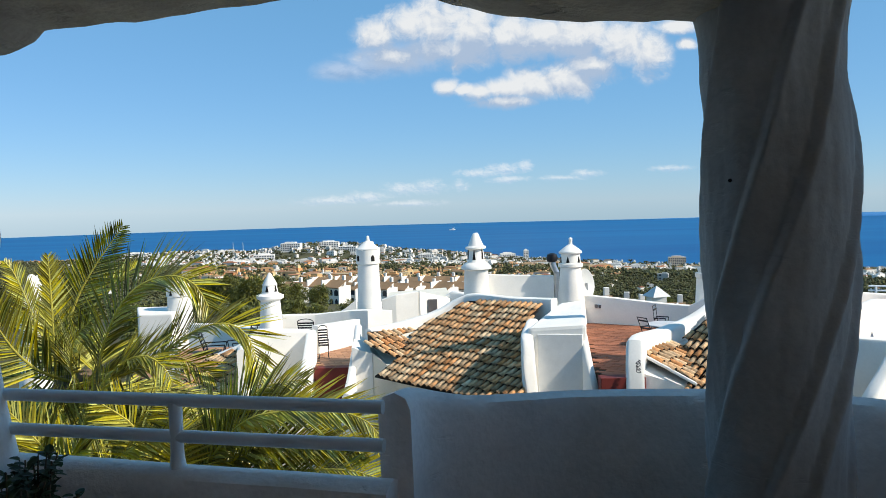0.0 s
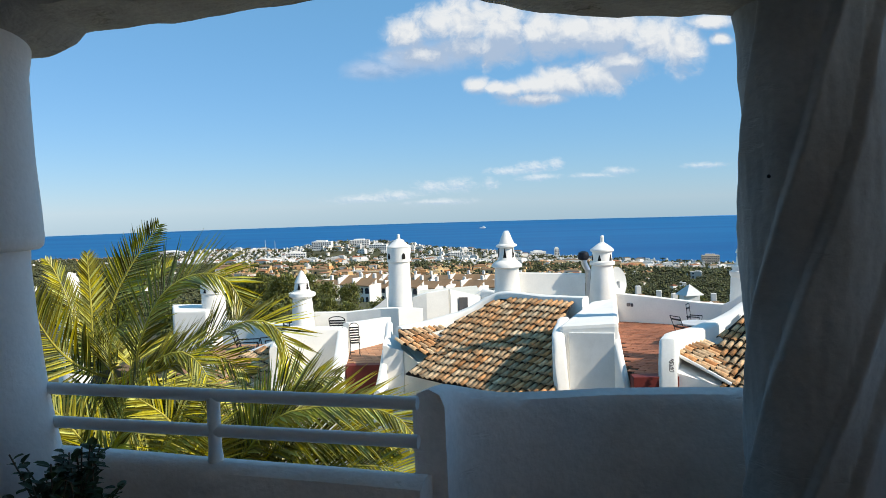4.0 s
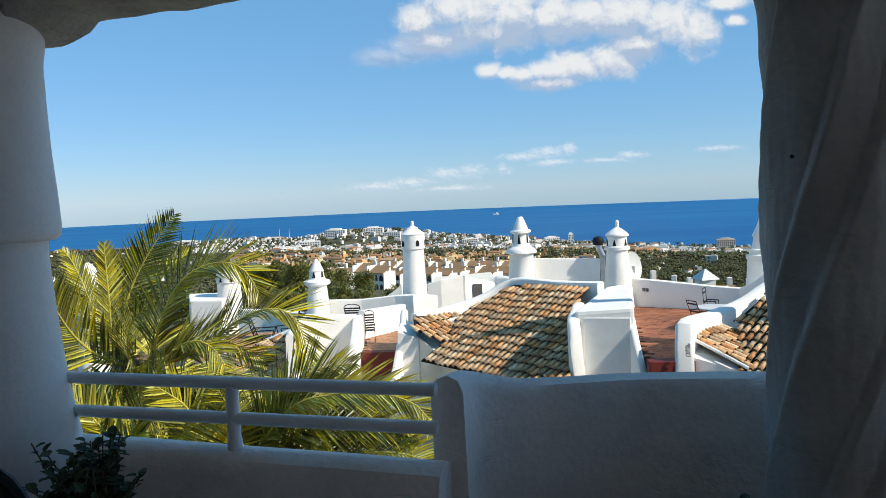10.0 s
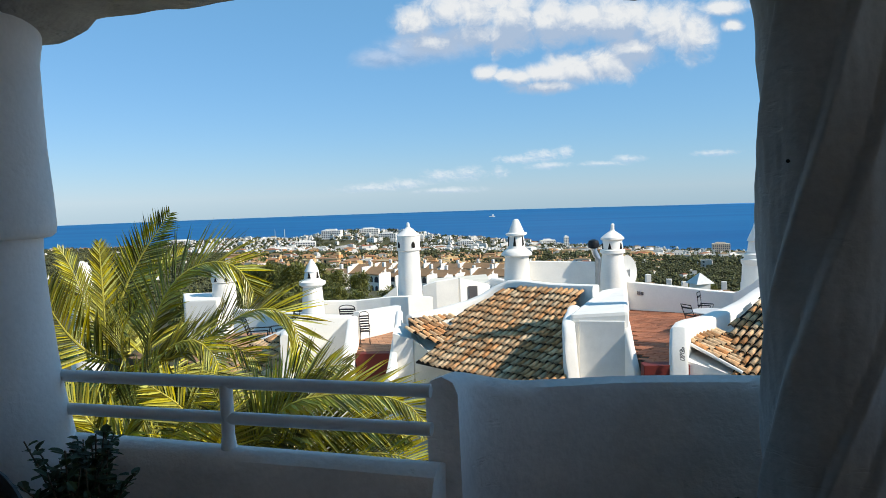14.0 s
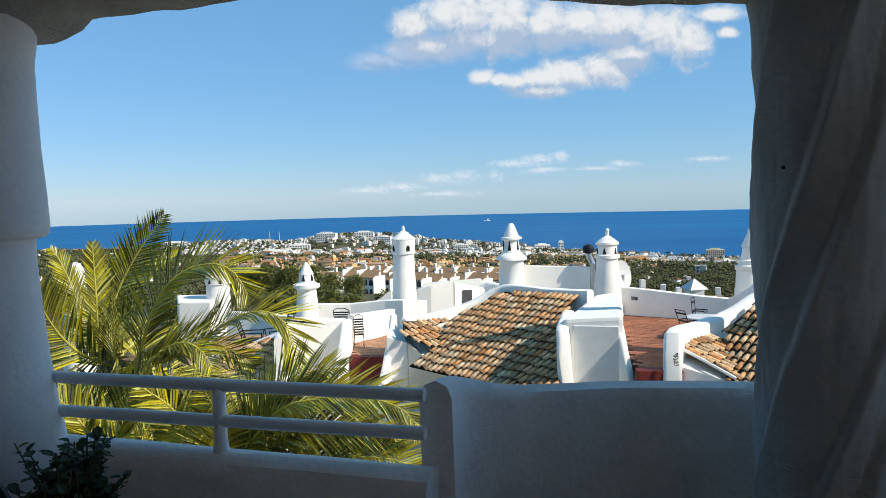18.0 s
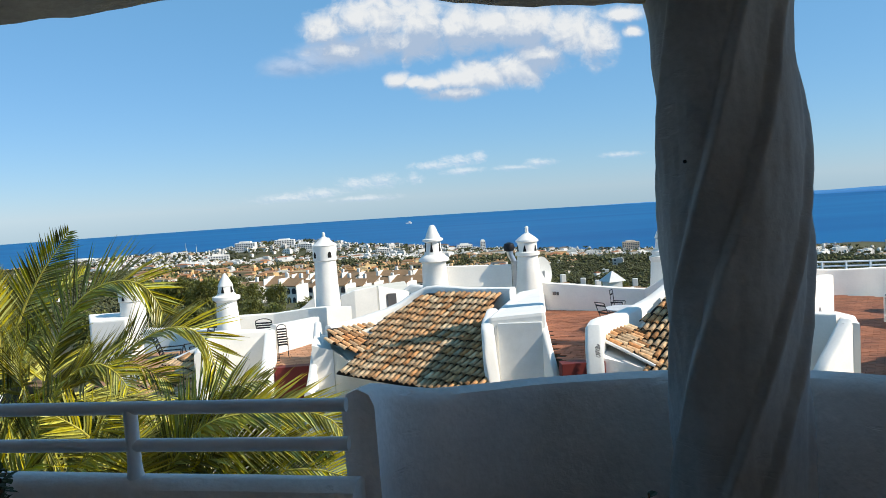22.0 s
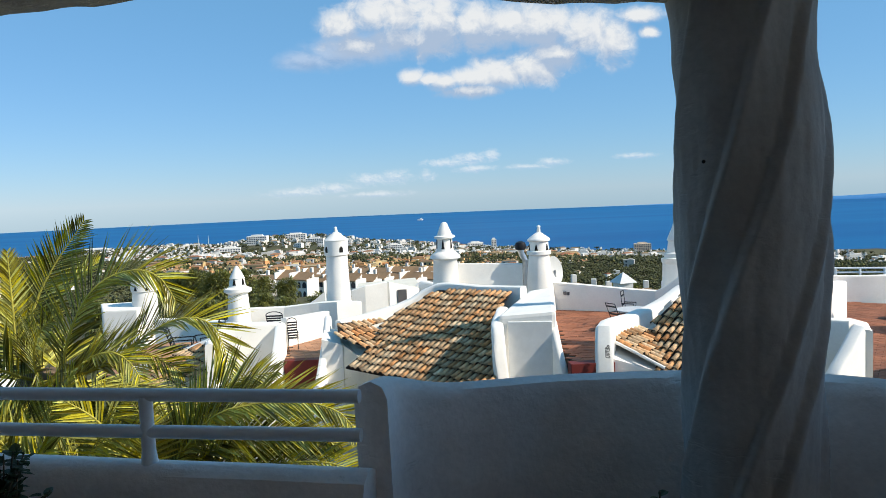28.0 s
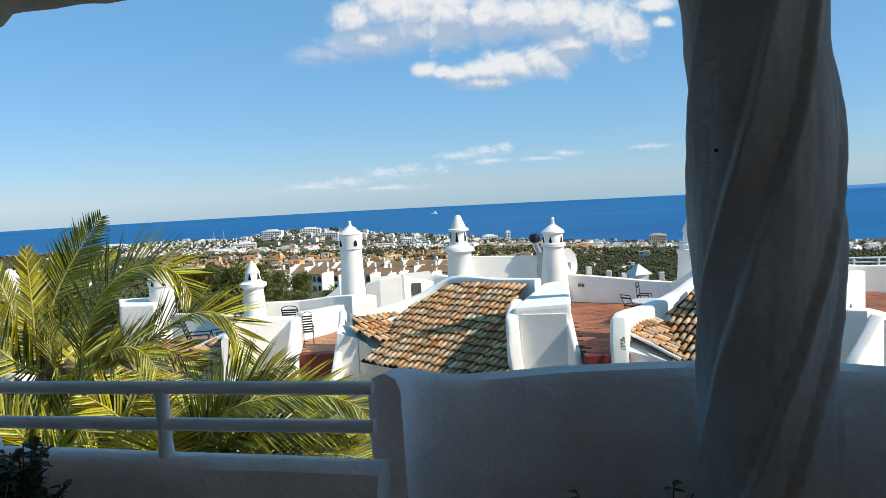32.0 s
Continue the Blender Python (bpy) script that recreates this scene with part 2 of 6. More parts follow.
wcr.color_ramp.elements[1].color, wcr.color_ramp.elements[1].position = (0.008, 0.14, 0.33, 1), 0.75
wt.links.new(wtc.outputs["Object"], wmap.inputs["Vector"])
wt.links.new(wmap.outputs[0], wno.inputs["Vector"])
wt.links.new(wno.outputs["Fac"], wcr.inputs["Fac"])
wt.links.new(wcr.outputs[0], wp.inputs["Base Color"])


# ---- shared builders ----
def part(name, bm, mat, parent=None, label="", smooth=False):
    """Links a bmesh as one mesh object, under a thing or a part."""
    me = bpy.data.meshes.new(name)
    bmesh.ops.recalc_face_normals(bm, faces=bm.faces[:])
    if smooth:
        for e in bm.edges:
            e.smooth = len(e.link_faces) != 2 or e.calc_face_angle(0.0) < 0.75
    bm.to_mesh(me)
    bm.free()
    me.materials.append(mat)
    if smooth:
        for f in me.polygons:
            f.use_smooth = True
    ob = new(name, me)
    if parent is not None:
        ob.parent = parent
    if label:
        ob["label"] = label
    return ob


def thing(name, label, category, group="", kind=""):
    return tagged(new(name), label, category, group, kind)


def setting(ob, label, category):
    return tagged(ob, label, category, "", "structure")


def raw(name, verts, faces, mat, parent=None, smooth=False):
    me = bpy.data.meshes.new(name)
    me.from_pydata(verts, [], faces)
    me.materials.append(mat)
    if smooth:
        for f in me.polygons:
            f.use_smooth = True
    ob = new(name, me)
    if parent is not None:
        ob.parent = parent
    return ob


def box(bm, lo, hi, bevel=0.0, m=None):
    """An axis-aligned block from corner to corner, with soft edges, turned by m."""
    r = bmesh.ops.create_cube(bm, size=1.0)
    v = r["verts"]
    c = [(a + b) / 2 for a, b in zip(lo, hi)]
    s = [abs(b - a) for a, b in zip(lo, hi)]
    bmesh.ops.scale(bm, vec=s, verts=v)
    bmesh.ops.translate(bm, vec=c, verts=v)
    if bevel:
        edges = list({e for w in v for e in w.link_edges})
        out = bmesh.ops.bevel(bm, geom=edges, offset=bevel, segments=2, affect="EDGES", profile=0.6)
        v = list({w for f in out["faces"] for w in f.verts} | {w for w in v if w.is_valid})
    if m is not None:
        bmesh.ops.transform(bm, matrix=m, verts=v)
    return v


def wobble(bm, amount, scale=1.5, seed=0.0):
    """Hand-trowelled unevenness."""
    for v in bm.verts:
        q = v.co * scale + Vector((seed, seed * 2, 0))
        v.co += noise.noise_vector(q) * amount


def lathe(bm, profile, n=24, centre=(0, 0, 0), lobes=0, lobe=0.0, turn=0.0):
    """Turns a profile of (radius, height) round the upright through centre."""
    rings = []
    for r, z in profile:
        ring = []
        for i in range(n):
            a = 2 * math.pi * i / n + turn
            k = 1 + lobe * math.cos(lobes * a)
            ring.append(bm.verts.new((centre[0] + r * k * math.cos(a), centre[1] + r * k * math.sin(a), centre[2] + z)))
        rings.append(ring)
    for a, b in zip(rings, rings[1:]):
        for i in range(n):
            bm.faces.new((a[i], a[(i + 1) % n], b[(i + 1) % n], b[i]))
    bm.faces.new(rings[0][::-1])
    bm.faces.new(rings[-1])


def tube(bm, pts, radius, n=10, taper=1.0, cap=True):
    pts = [Vector(p) for p in pts]
    rings = []
    for i, p in enumerate(pts):
        d = (pts[min(i + 1, len(pts) - 1)] - pts[max(i - 1, 0)]).normalized()
        side = d.cross(Vector((0, 0, 1)))
        if side.length < 1e-3:
            side = Vector((1, 0, 0))
        side.normalize()
        up = side.cross(d)
        r = radius * (1 + (taper - 1) * i / max(1, len(pts) - 1))
        rings.append([bm.verts.new(p + side * r * math.cos(2 * math.pi * k / n) + up * r * math.sin(2 * math.pi * k / n)) for k in range(n)])
    for a, b in zip(rings, rings[1:]):
        for k in range(n):
            bm.faces.new((a[k], a[(k + 1) % n], b[(k + 1) % n], b[k]))
    if cap:
        bm.faces.new(rings[0][::-1])
        bm.faces.new(rings[-1])


def smooth_path(pts, step):
    """Points along a smooth line through pts (Catmull-Rom), about step apart."""
    pts = [Vector(p) for p in pts]
    out = []
    for i in range(len(pts) - 1):
        p0, p1, p2, p3 = pts[max(i - 1, 0)], pts[i], pts[i + 1], pts[min(i + 2, len(pts) - 1)]
        n = max(1, int((p2 - p1).length / step))
        for k in range(n):
            t = k / n
            out.append(0.5 * ((2 * p1) + (p2 - p0) * t + (2 * p0 - 5 * p1 + 4 * p2 - p3) * t * t + (3 * p1 - p0 - 3 * p2 + p3) * t ** 3))
    out.append(pts[-1])
    return out


def wall_bm(pts, z0, thick, step=0.25, rough=0.02, curve=True, seed=0.0, round_top=True):
    """A rendered wall along (x, y, top height), standing on z0, with a rounded uneven top."""
    line = smooth_path(pts, step) if curve else [Vector(p) for p in pts]
    bm = bmesh.new()
    secs = []
    h = thick / 2
    r = min(h, 0.062) if round_top else 0.015
    for i, p in enumerate(line):
        d = line[min(i + 1, len(line) - 1)] - line[max(i - 1, 0)]
        d.z = 0
        d.normalize()
        nrm = Vector((-d.y, d.x, 0))
        top = p.z
        prof = [(-h, z0), (-h, z0 + (top - r - z0) * 0.5), (-h, top - r), (-h + 0.3 * r, top - 0.3 * r), (-h + r, top), (h - r, top), (h - 0.3 * r, top - 0.3 * r), (h, top - r), (h, z0 + (top - r - z0) * 0.5), (h, z0)]
        sec = []
        for o, z in prof:
            q = Vector((p.x, p.y, 0)) + nrm * o
            q.z = z
            if z > z0:
                q += noise.noise_vector(q * 1.7 + Vector((seed, 0, 0))) * rough
            sec.append(bm.verts.new(q))
        secs.append(sec)
    for a, b in zip(secs, secs[1:]):
        for k in range(len(a) - 1):
            bm.faces.new((a[k], b[k], b[k + 1], a[k + 1]))
        bm.faces.new((a[-1], b[-1], b[0], a[0]))
    bm.faces.new(secs[0])
    bm.faces.new(secs[-1][::-1])
    return bm


def wall_run(name, pts, z0, thick, mat, parent=None, label="", **kw):
    return part(name, wall_bm(pts, z0, thick, **kw), mat, parent, label, smooth=kw.get("curve", True))


def prism_bm(poly, z0, z1):
    """An upright block over a plan polygon; z1 may be a list of heights."""
    bm = bmesh.new()
    tops = z1 if isinstance(z1, (list, tuple)) else [z1] * len(poly)
    lo = [bm.verts.new((p[0], p[1], z0)) for p in poly]
    hi = [bm.verts.new((p[0], p[1], z)) for p, z in zip(poly, tops)]
    n = len(poly)
    for i in range(n):
        bm.faces.new((lo[i], lo[(i + 1) % n], hi[(i + 1) % n], hi[i]))
    bm.faces.new(hi)
    bm.faces.new(lo[::-1])
    return bm


def soften(bm, offset=0.04, segments=2):
    bmesh.ops.recalc_face_normals(bm, faces=bm.faces[:])
    bmesh.ops.bevel(bm, geom=bm.edges[:], offset=offset, segments=segments, affect="EDGES", profile=0.6, clamp_overlap=True)
    return bm


# ---- balcony ----
floor = part("floor", prism_bm([(-5.0, -2.6), (5.5, -2.6), (5.5, 0.5), (2.3, 0.9), (1.75, 1.4), (1.0, 2.45), (0.4, 2.6), (-0.3, 2.4), (-2.9, 2.8), (-5.0, 2.9)], -0.25, 0.0), FLOOR)
setting(floor, "grey tiled balcony floor, mostly in shade", "floor")
bm = bmesh.new()
box(bm, (-5.0, -2.85, -5.0), (5.5, -2.6, 2.4))
setting(part("wall_back", bm, PLASTER), "white rendered house wall behind the balcony", "wall")
# side wall added out of view to keep western skylight off the sill
bm = bmesh.new()
box(bm, (-3.25, -2.6, 0.0), (-3.0, 2.75, 2.42))
setting(part("wall_west", bm, PLASTER), "unseen white side wall added to cut skylight from the west", "wall")
ceiling = part("ceiling", prism_bm([(-5.0, -2.85), (5.25, -2.85), (5.25, 0.8), (1.9, 1.15), (1.45, 1.7), (0.7, 1.95), (0.2, 2.1), (-1.0, 2.35), (-3.15, 2.65), (-5.0, 2.7)], 2.42, 2.72), PLASTER)
setting(ceiling, "rough white rendered balcony ceiling", "ceiling")


def beam_bm(pts, top, depth):
    """A hand-moulded beam: (x, y, underside) along its outer lower edge, depth inwards."""
    line = smooth_path(pts, 0.05)
    bm = bmesh.new()
    secs = []
    for i, p in enumerate(line):
        d = line[min(i + 1, len(line) - 1)] - line[max(i - 1, 0)]
        d.z = 0
        d.normalize()
        inward = Vector((d.y, -d.x, 0))
        prof = [(0.0, top), (-0.015, p.z + 0.10), (0.0, p.z + 0.015), (0.03, p.z), (depth * 0.5, p.z + 0.015), (depth - 0.05, p.z + 0.02), (depth, p.z + 0.08), (depth + 0.05, top)]
        sec = []
        for o, z in prof:
            q = Vector((p.x, p.y, 0)) + inward * o
            q.z = z
            if z < top:
                q += noise.noise_vector(q * 7.0) * 0.012 + noise.noise_vector(q * 22.0) * 0.004
            sec.append(bm.verts.new(q))
        secs.append(sec)
    for a, b in zip(secs, secs[1:]):
        for k in range(len(a) - 1):
            bm.faces.new((a[k], a[k + 1], b[k + 1], b[k]))
    bm.faces.new(secs[0])
    bm.faces.new(secs[-1][::-1])
    return bm


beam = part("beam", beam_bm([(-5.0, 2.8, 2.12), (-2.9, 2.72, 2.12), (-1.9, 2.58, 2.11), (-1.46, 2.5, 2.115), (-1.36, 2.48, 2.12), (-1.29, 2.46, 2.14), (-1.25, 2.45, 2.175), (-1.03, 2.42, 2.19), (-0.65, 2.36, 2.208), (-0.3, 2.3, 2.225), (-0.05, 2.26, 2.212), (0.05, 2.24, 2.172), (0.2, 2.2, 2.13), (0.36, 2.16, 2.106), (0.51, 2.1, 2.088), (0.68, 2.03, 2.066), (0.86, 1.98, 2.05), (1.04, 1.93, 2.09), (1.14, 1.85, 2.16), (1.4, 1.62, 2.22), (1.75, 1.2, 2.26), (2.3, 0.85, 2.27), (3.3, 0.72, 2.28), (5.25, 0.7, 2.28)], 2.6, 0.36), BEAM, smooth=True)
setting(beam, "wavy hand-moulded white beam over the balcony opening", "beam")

# house block added over the balcony, out of view, to keep the sun off it
bm = bmesh.new()
box(bm, (-5.0, -9.0, 2.73), (5.25, 0.78, 6.0))
setting(part("wall_upper_floor", bm, WHITEWASH), "unseen white block added above the balcony to block the sun", "wall")
# block added to the east, out of view, to throw shade on the terraces
bm = bmesh.new()
box(bm, (19.0, 4.5, -7.0), (27.0, 11.8, 5.3))
setting(part("wall_east_house", bm, WHITEWASH), "unseen white block added to shade the terraces", "wall")

# twisted pillar
PX, PY = 0.866, 1.94
bm = bmesh.new()
N_A, N_Z = 220, 110
RIBS = [-159, -122, -60, -28, 30, 82, 140]   # degrees round the pillar at eye height


def rib_span(deg):
    """The two ribs between which an angle lies."""
    k = (deg - RIBS[0]) % 360 + RIBS[0]
    for lo, hi in zip(RIBS, RIBS[1:] + [RIBS[0] + 360]):
        if k < hi:
            return lo, hi
    return RIBS[-1], RIBS[0] + 360


rings = []
for j in range(N_Z + 1):
    z = 2.2 * j / N_Z
    ring = []
    for i in range(N_A):
        a = 2 * math.pi * i / N_A
        ph = math.degrees(a) - math.degrees(1.85) * (z - 1.48) + 4 * math.sin(3.1 * z)
        lo, hi = rib_span(ph)
        s = ((ph - lo) % 360) / (hi - lo)
        edge = 9.0 / (hi - lo)                  # the steep flank of each rib
        lift = s / edge if s < edge else 1.0 - 0.85 * ((s - edge) / (1 - edge)) ** 0.7
        r = 0.166 + 0.024 * lift - 0.004 * math.sin(math.pi * s) + 0.006 * math.sin(4.6 * z + 1.0)
        r += 0.03 * max(0.0, (z - 1.98) / 0.2) ** 1.5 + 0.025 * max(0.0, (0.95 - z) / 0.9)
        r += 0.006 * noise.noise(Vector((math.cos(a) * 2.5, math.sin(a) * 2.5, z * 3.0))) + 0.002 * noise.noise(Vector((math.cos(a) * 9, math.sin(a) * 9, z * 12.0)))
        lean = 0.016 * max(0.0, min(1.0, (z - 1.6) / 0.3)) ** 2
        ring.append(bm.verts.new((PX - lean + r * math.cos(a), PY + r * math.sin(a), z)))
    rings.append(ring)
for a, b in zip(rings, rings[1:]):
    for i in range(N_A):
        bm.faces.new((a[i], a[(i + 1) % N_A], b[(i + 1) % N_A], b[i]))
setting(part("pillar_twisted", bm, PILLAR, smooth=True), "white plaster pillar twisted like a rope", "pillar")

bm = bmesh.new()
bmesh.ops.create_uvsphere(bm, u_segments=10, v_segments=6, radius=0.005)
bmesh.ops.translate(bm, vec=(0.706, 1.845, 1.64), verts=bm.verts[:])
setting(part("pillar_mark", bm, BLACK), "small dark plug in the pillar", "plug")

# round column with its collar
bm = bmesh.new()
lathe(bm, [(0.2835, 0.0), (0.274, 0.466), (0.2599, 0.7495), (0.241, 0.8629), (0.2221, 0.9858), (0.206, 1.1275), (0.1966, 1.2692), (0.1900, 1.435), (0.1905, 1.4841), (0.1890, 1.4862), (0.2150, 1.489), (0.2268, 1.500), (0.2296, 1.528), (0.2249, 1.6189), (0.2192, 1.7701), (0.2145, 1.9307), (0.2136, 2.0347), (0.218, 2.063), (0.224, 2.1008), (0.23, 2.25)], 40, (-1.605, 2.277, 0))
wobble(bm, 0.006, 4.0)
setting(part("pillar_round", bm, COLUMN, smooth=True), "round white plaster column with a collar", "pillar")

# low wall under the rail
sill = wall_run("wall_sill", [(-5.0, 3.1, 0.835), (-2.6, 2.62, 0.835), (-1.6, 2.40, 0.835), (-1.2, 2.315, 0.833), (-0.8, 2.225, 0.83), (-0.45, 2.145, 0.828), (-0.16, 2.08, 0.826)], -0.2, 0.16, PLASTER, step=0.12, rough=0.012)
setting(sill, "low white rendered wall under the rail", "wall")

# parapet: bulges outwards, with an uneven crest and a thick end
PAR = [(-0.148, 2.130, 1.062), (-0.112, 2.245, 1.045), (-0.035, 2.315, 1.012), (0.07, 2.355, 0.984), (0.22, 2.39, 0.982), (0.45, 2.43, 0.986), (0.76, 2.35, 0.995), (1.02, 2.19, 1.012), (1.15, 2.09, 1.024), (1.29, 1.96, 1.032), (1.46, 1.73, 1.038), (1.62, 1.4, 1.04), (1.85, 1.05, 1.04), (2.32, 0.8, 1.04), (3.6, 0.6, 1.04), (5.5, 0.55, 1.04)]
para = wall_run("wall_parapet", PAR, -0.2, 0.098, PLASTER, step=0.05, rough=0.016, seed=3.0)
setting(para, "curved white rendered parapet with an uneven crest", "wall")

# rail
rail = thing("railing", "white painted tubular railing on the low wall", "railing")
for z in (1.035, 0.925):
    bm = bmesh.new()
    tube(bm, [(-1.50, 2.378, z), (-0.8, 2.222, z), (-0.18, 2.085, z)], 0.0195, 16)
    part("rail", bm, RAIL_PAINT, rail, smooth=True)
bm = bmesh.new()
lathe(bm, [(0.034, 0.80), (0.024, 0.84), (0.02, 0.87), (0.02, 1.03)], 16, (-0.815, 2.225, 0))
part("post", bm, RAIL_PAINT, rail, smooth=True)


def leaf_card(bm, base, direction, length, width, droop=0.2, up=Vector((0, 0, 1)), oval=False):
    """One leaf: a folded blade."""
    d = direction.normalized()
    side = d.cross(up)
    if side.length < 1e-3:
        side = Vector((1, 0, 0))
    side.normalize()
    nrm = side.cross(d)
    tip = base + d * length - nrm * length * droop
    mid = base + d * length * 0.5 + nrm * length * 0.06
    a, b = bm.verts.new(base), bm.verts.new(tip)
    if oval:                       # a broad rounded blade of eight corners
        rim = [(0.25, 0.36), (0.55, 0.5), (0.85, 0.33)]
        axis = [base + (tip - base) * k + nrm * length * 0.05 * math.sin(3.1 * k) for k, _ in rim]
        ls = [bm.verts.new(p + side * width * w + nrm * width * 0.12) for p, (_, w) in zip(axis, rim)]
        rs = [bm.verts.new(p - side * width * w + nrm * width * 0.12) for p, (_, w) in zip(axis, rim)]
        cs = [bm.verts.new(p) for p in axis]
        for h in (ls, rs):
            bm.faces.new((a, h[0], cs[0]))
            bm.faces.new((cs[0], h[0], h[1], cs[1]))
            bm.faces.new((cs[1], h[1], h[2], cs[2]))
            bm.faces.new((cs[2], h[2], b))
        return
    c = bm.verts.new(mid)
    l, r = bm.verts.new(mid + side * width / 2 + nrm * width * 0.15), bm.verts.new(mid - side * width / 2 + nrm * width * 0.15)
    for f in ((a, l, c), (c, l, b), (a, c, r), (c, b, r)):
        bm.faces.new(f)


def pot_plant(name, label, place, pot_h, pot_r, height, spread, seed, twigs=26):
    rng = random.Random(seed)
    th = thing(name, label, "plant")
    th.location = place
    bm = bmesh.new()
    lathe(bm, [(pot_r * 0.68, 0), (pot_r * 0.72, 0.01), (pot_r * 0.93, pot_h * 0.84), (pot_r * 1.02, pot_h * 0.85), (pot_r * 1.02, pot_h), (pot_r * 0.9, pot_h), (pot_r * 0.88, pot_h * 0.9), (0.01, pot_h * 0.9)], 28)
    part("pot", bm, POT, th, "terracotta pot", smooth=False)
    stems, leaves = bmesh.new(), bmesh.new()
    for _ in range(twigs):
        az, lean = rng.uniform(0, 6.283), rng.uniform(0.05, 0.8)
        ln = height * rng.uniform(0.6, 1.05)
        pts, p = [], Vector((rng.uniform(-0.3, 0.3) * pot_r, rng.uniform(-0.3, 0.3) * pot_r, pot_h * 0.88))
        for k in range(7):
            pts.append(p.copy())
            w = lean * (0.5 + 0.15 * k)
            p += Vector((math.cos(az) * math.sin(w) * spread, math.sin(az) * math.sin(w) * spread, math.cos(w))) * ln / 6
        tube(stems, pts, 0.004, 5, 0.5)
        for k in range(30):
            i = rng.uniform(0.8, 5.99)
            q = pts[int(i)].lerp(pts[int(i) + 1], i - int(i))
            d = Vector((rng.uniform(-1, 1), rng.uniform(-1, 1), rng.uniform(-0.2, 0.9)))
            leaf_card(leaves, q, d, rng.uniform(0.028, 0.046), rng.uniform(0.02, 0.029), rng.uniform(0, 0.5), oval=True)
    tagged(part("stem_tangle", stems, BARK, th), "", "", "", "stuff")
    part("leaves", leaves, POT_LEAF, th, "small dark green leaves")
    return th


# low table, chair and pot plants beside the wall
table = thing("patio_table", "pale grey round patio table beside the low wall", "table")
table.location = (-0.97, 1.645, 0.004)
bm = bmesh.new()
lathe(bm, [(0.0, 0.702), (0.36, 0.702), (0.385, 0.709), (0.39, 0.722), (0.385, 0.734), (0.36, 0.74), (0.0, 0.74)][1:], 48)
part("tabletop", bm, TABLE, table)
for k in range(4):
    bm = bmesh.new()
    a = math.pi / 4 + k * math.pi / 2
    tube(bm, [(0.30 * math.cos(a), 0.30 * math.sin(a), 0.0), (0.2 * math.cos(a), 0.2 * math.sin(a), 0.705)], 0.016, 10)
    part("leg", bm, DARK_METAL, table)
pot_plant("potted_shrub", "small-leaved dark green shrub in a tall pot beside the table", (-1.125, 1.97, 0.0), 0.60, 0.14, 0.47, 0.62, 4, 52)
pot_plant("floor_plant", "dark leafy plant in a pot at the parapet foot", (0.50, 1.80, 0.0), 0.37, 0.16, 0.49, 0.9, 9, 30)

chair = thing("garden_chair", "black plastic garden chair with a pierced rounded back", "chair")
chair.location = (-1.36, 1.44, 0)
chair.rotation_euler = (0, 0, radians(-8))
bm = bmesh.new()
box(bm, (-0.24, -0.22, 0.40), (0.24, 0.22, 0.43), 0.012)
part("seat", bm, BLACK, chair)
for sx in (-0.21, 0.21):
    for sy in (-0.19, 0.19):
        bm = bmesh.new()
        tube(bm, [(sx * 1.12, sy * 1.12, 0), (sx, sy, 0.405)], 0.018, 8)
        part("leg", bm, BLACK, chair)


def back_point(s, v):
    """A point of the rounded back: s across (-1 to 1), v up (0 to 1)."""
    return Vector((0.23 * s, 0.22 + 0.10 * v - 0.05 * s * s, 0.43 + v * 0.525 * (1 - 0.32 * abs(s) ** 2.6)))


bm = bmesh.new()
tube(bm, [back_point(-1, 0), back_point(-1, 0.5)] + [back_point(-1 + 2 * k / 16, 1.0) for k in range(17)] + [back_point(1, 0.5), back_point(1, 0)], 0.015, 8)
part("back_frame", bm, BLACK, chair)
for k in range(1, 12):
    s = -1 + 2 * k / 12
    for way in (1, -1):
        bm = bmesh.new()
        pts = [back_point(max(-1, min(1, s + way * (v - 0.5) * 0.7)), v) for v in (0.05, 0.3, 0.55, 0.8, 0.98)]
        tube(bm, pts, 0.009, 6)
        part("lattice_bar", bm, BLACK, chair)
bm = bmesh.new()
tube(bm, [back_point(-1 + 2 * k / 20, 0.93) for k in range(21)], 0.03, 8)
part("top_rail", bm, BLACK, chair, smooth=True)


# ---- neighbouring houses ----
def tile_mesh():
    """A curved barrel tile, wider at its lower end, with thickness."""
    bm = bmesh.new()
    n, L = 6, 0.30
    rows = []
    for r0, z0, y in ((0.055, 0.0, 0.0), (0.045, 0.0, L)):
        for rr in (r0, r0 - 0.017):
            rows.append([bm.verts.new((rr * math.cos(math.pi * k / n), y, rr * 0.92 * math.sin(math.pi * k / n))) for k in range(n + 1)])
    o0, i0, o1, i1 = rows
    for k in range(n):
        bm.faces.new((o0[k], o0[k + 1], o1[k + 1], o1[k]))
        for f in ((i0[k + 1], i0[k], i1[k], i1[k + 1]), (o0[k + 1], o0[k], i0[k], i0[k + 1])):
            bm.faces.new(f).material_index = 1          # the nose and the underside, their shade put into the colour
    me = bpy.data.meshes.new("roof_tile")
    bmesh.ops.recalc_face_normals(bm, faces=bm.faces[:])
    bm.to_mesh(me)
    bm.free()
    for f in me.polygons:
        f.use_smooth = len(f.vertices) == 4 and abs(f.normal.y) < 0.9
    return me


TILE_ME = tile_mesh()
TILE_ME.materials.append(TILE)
TILE_ME.materials.append(TILE_SHADE)


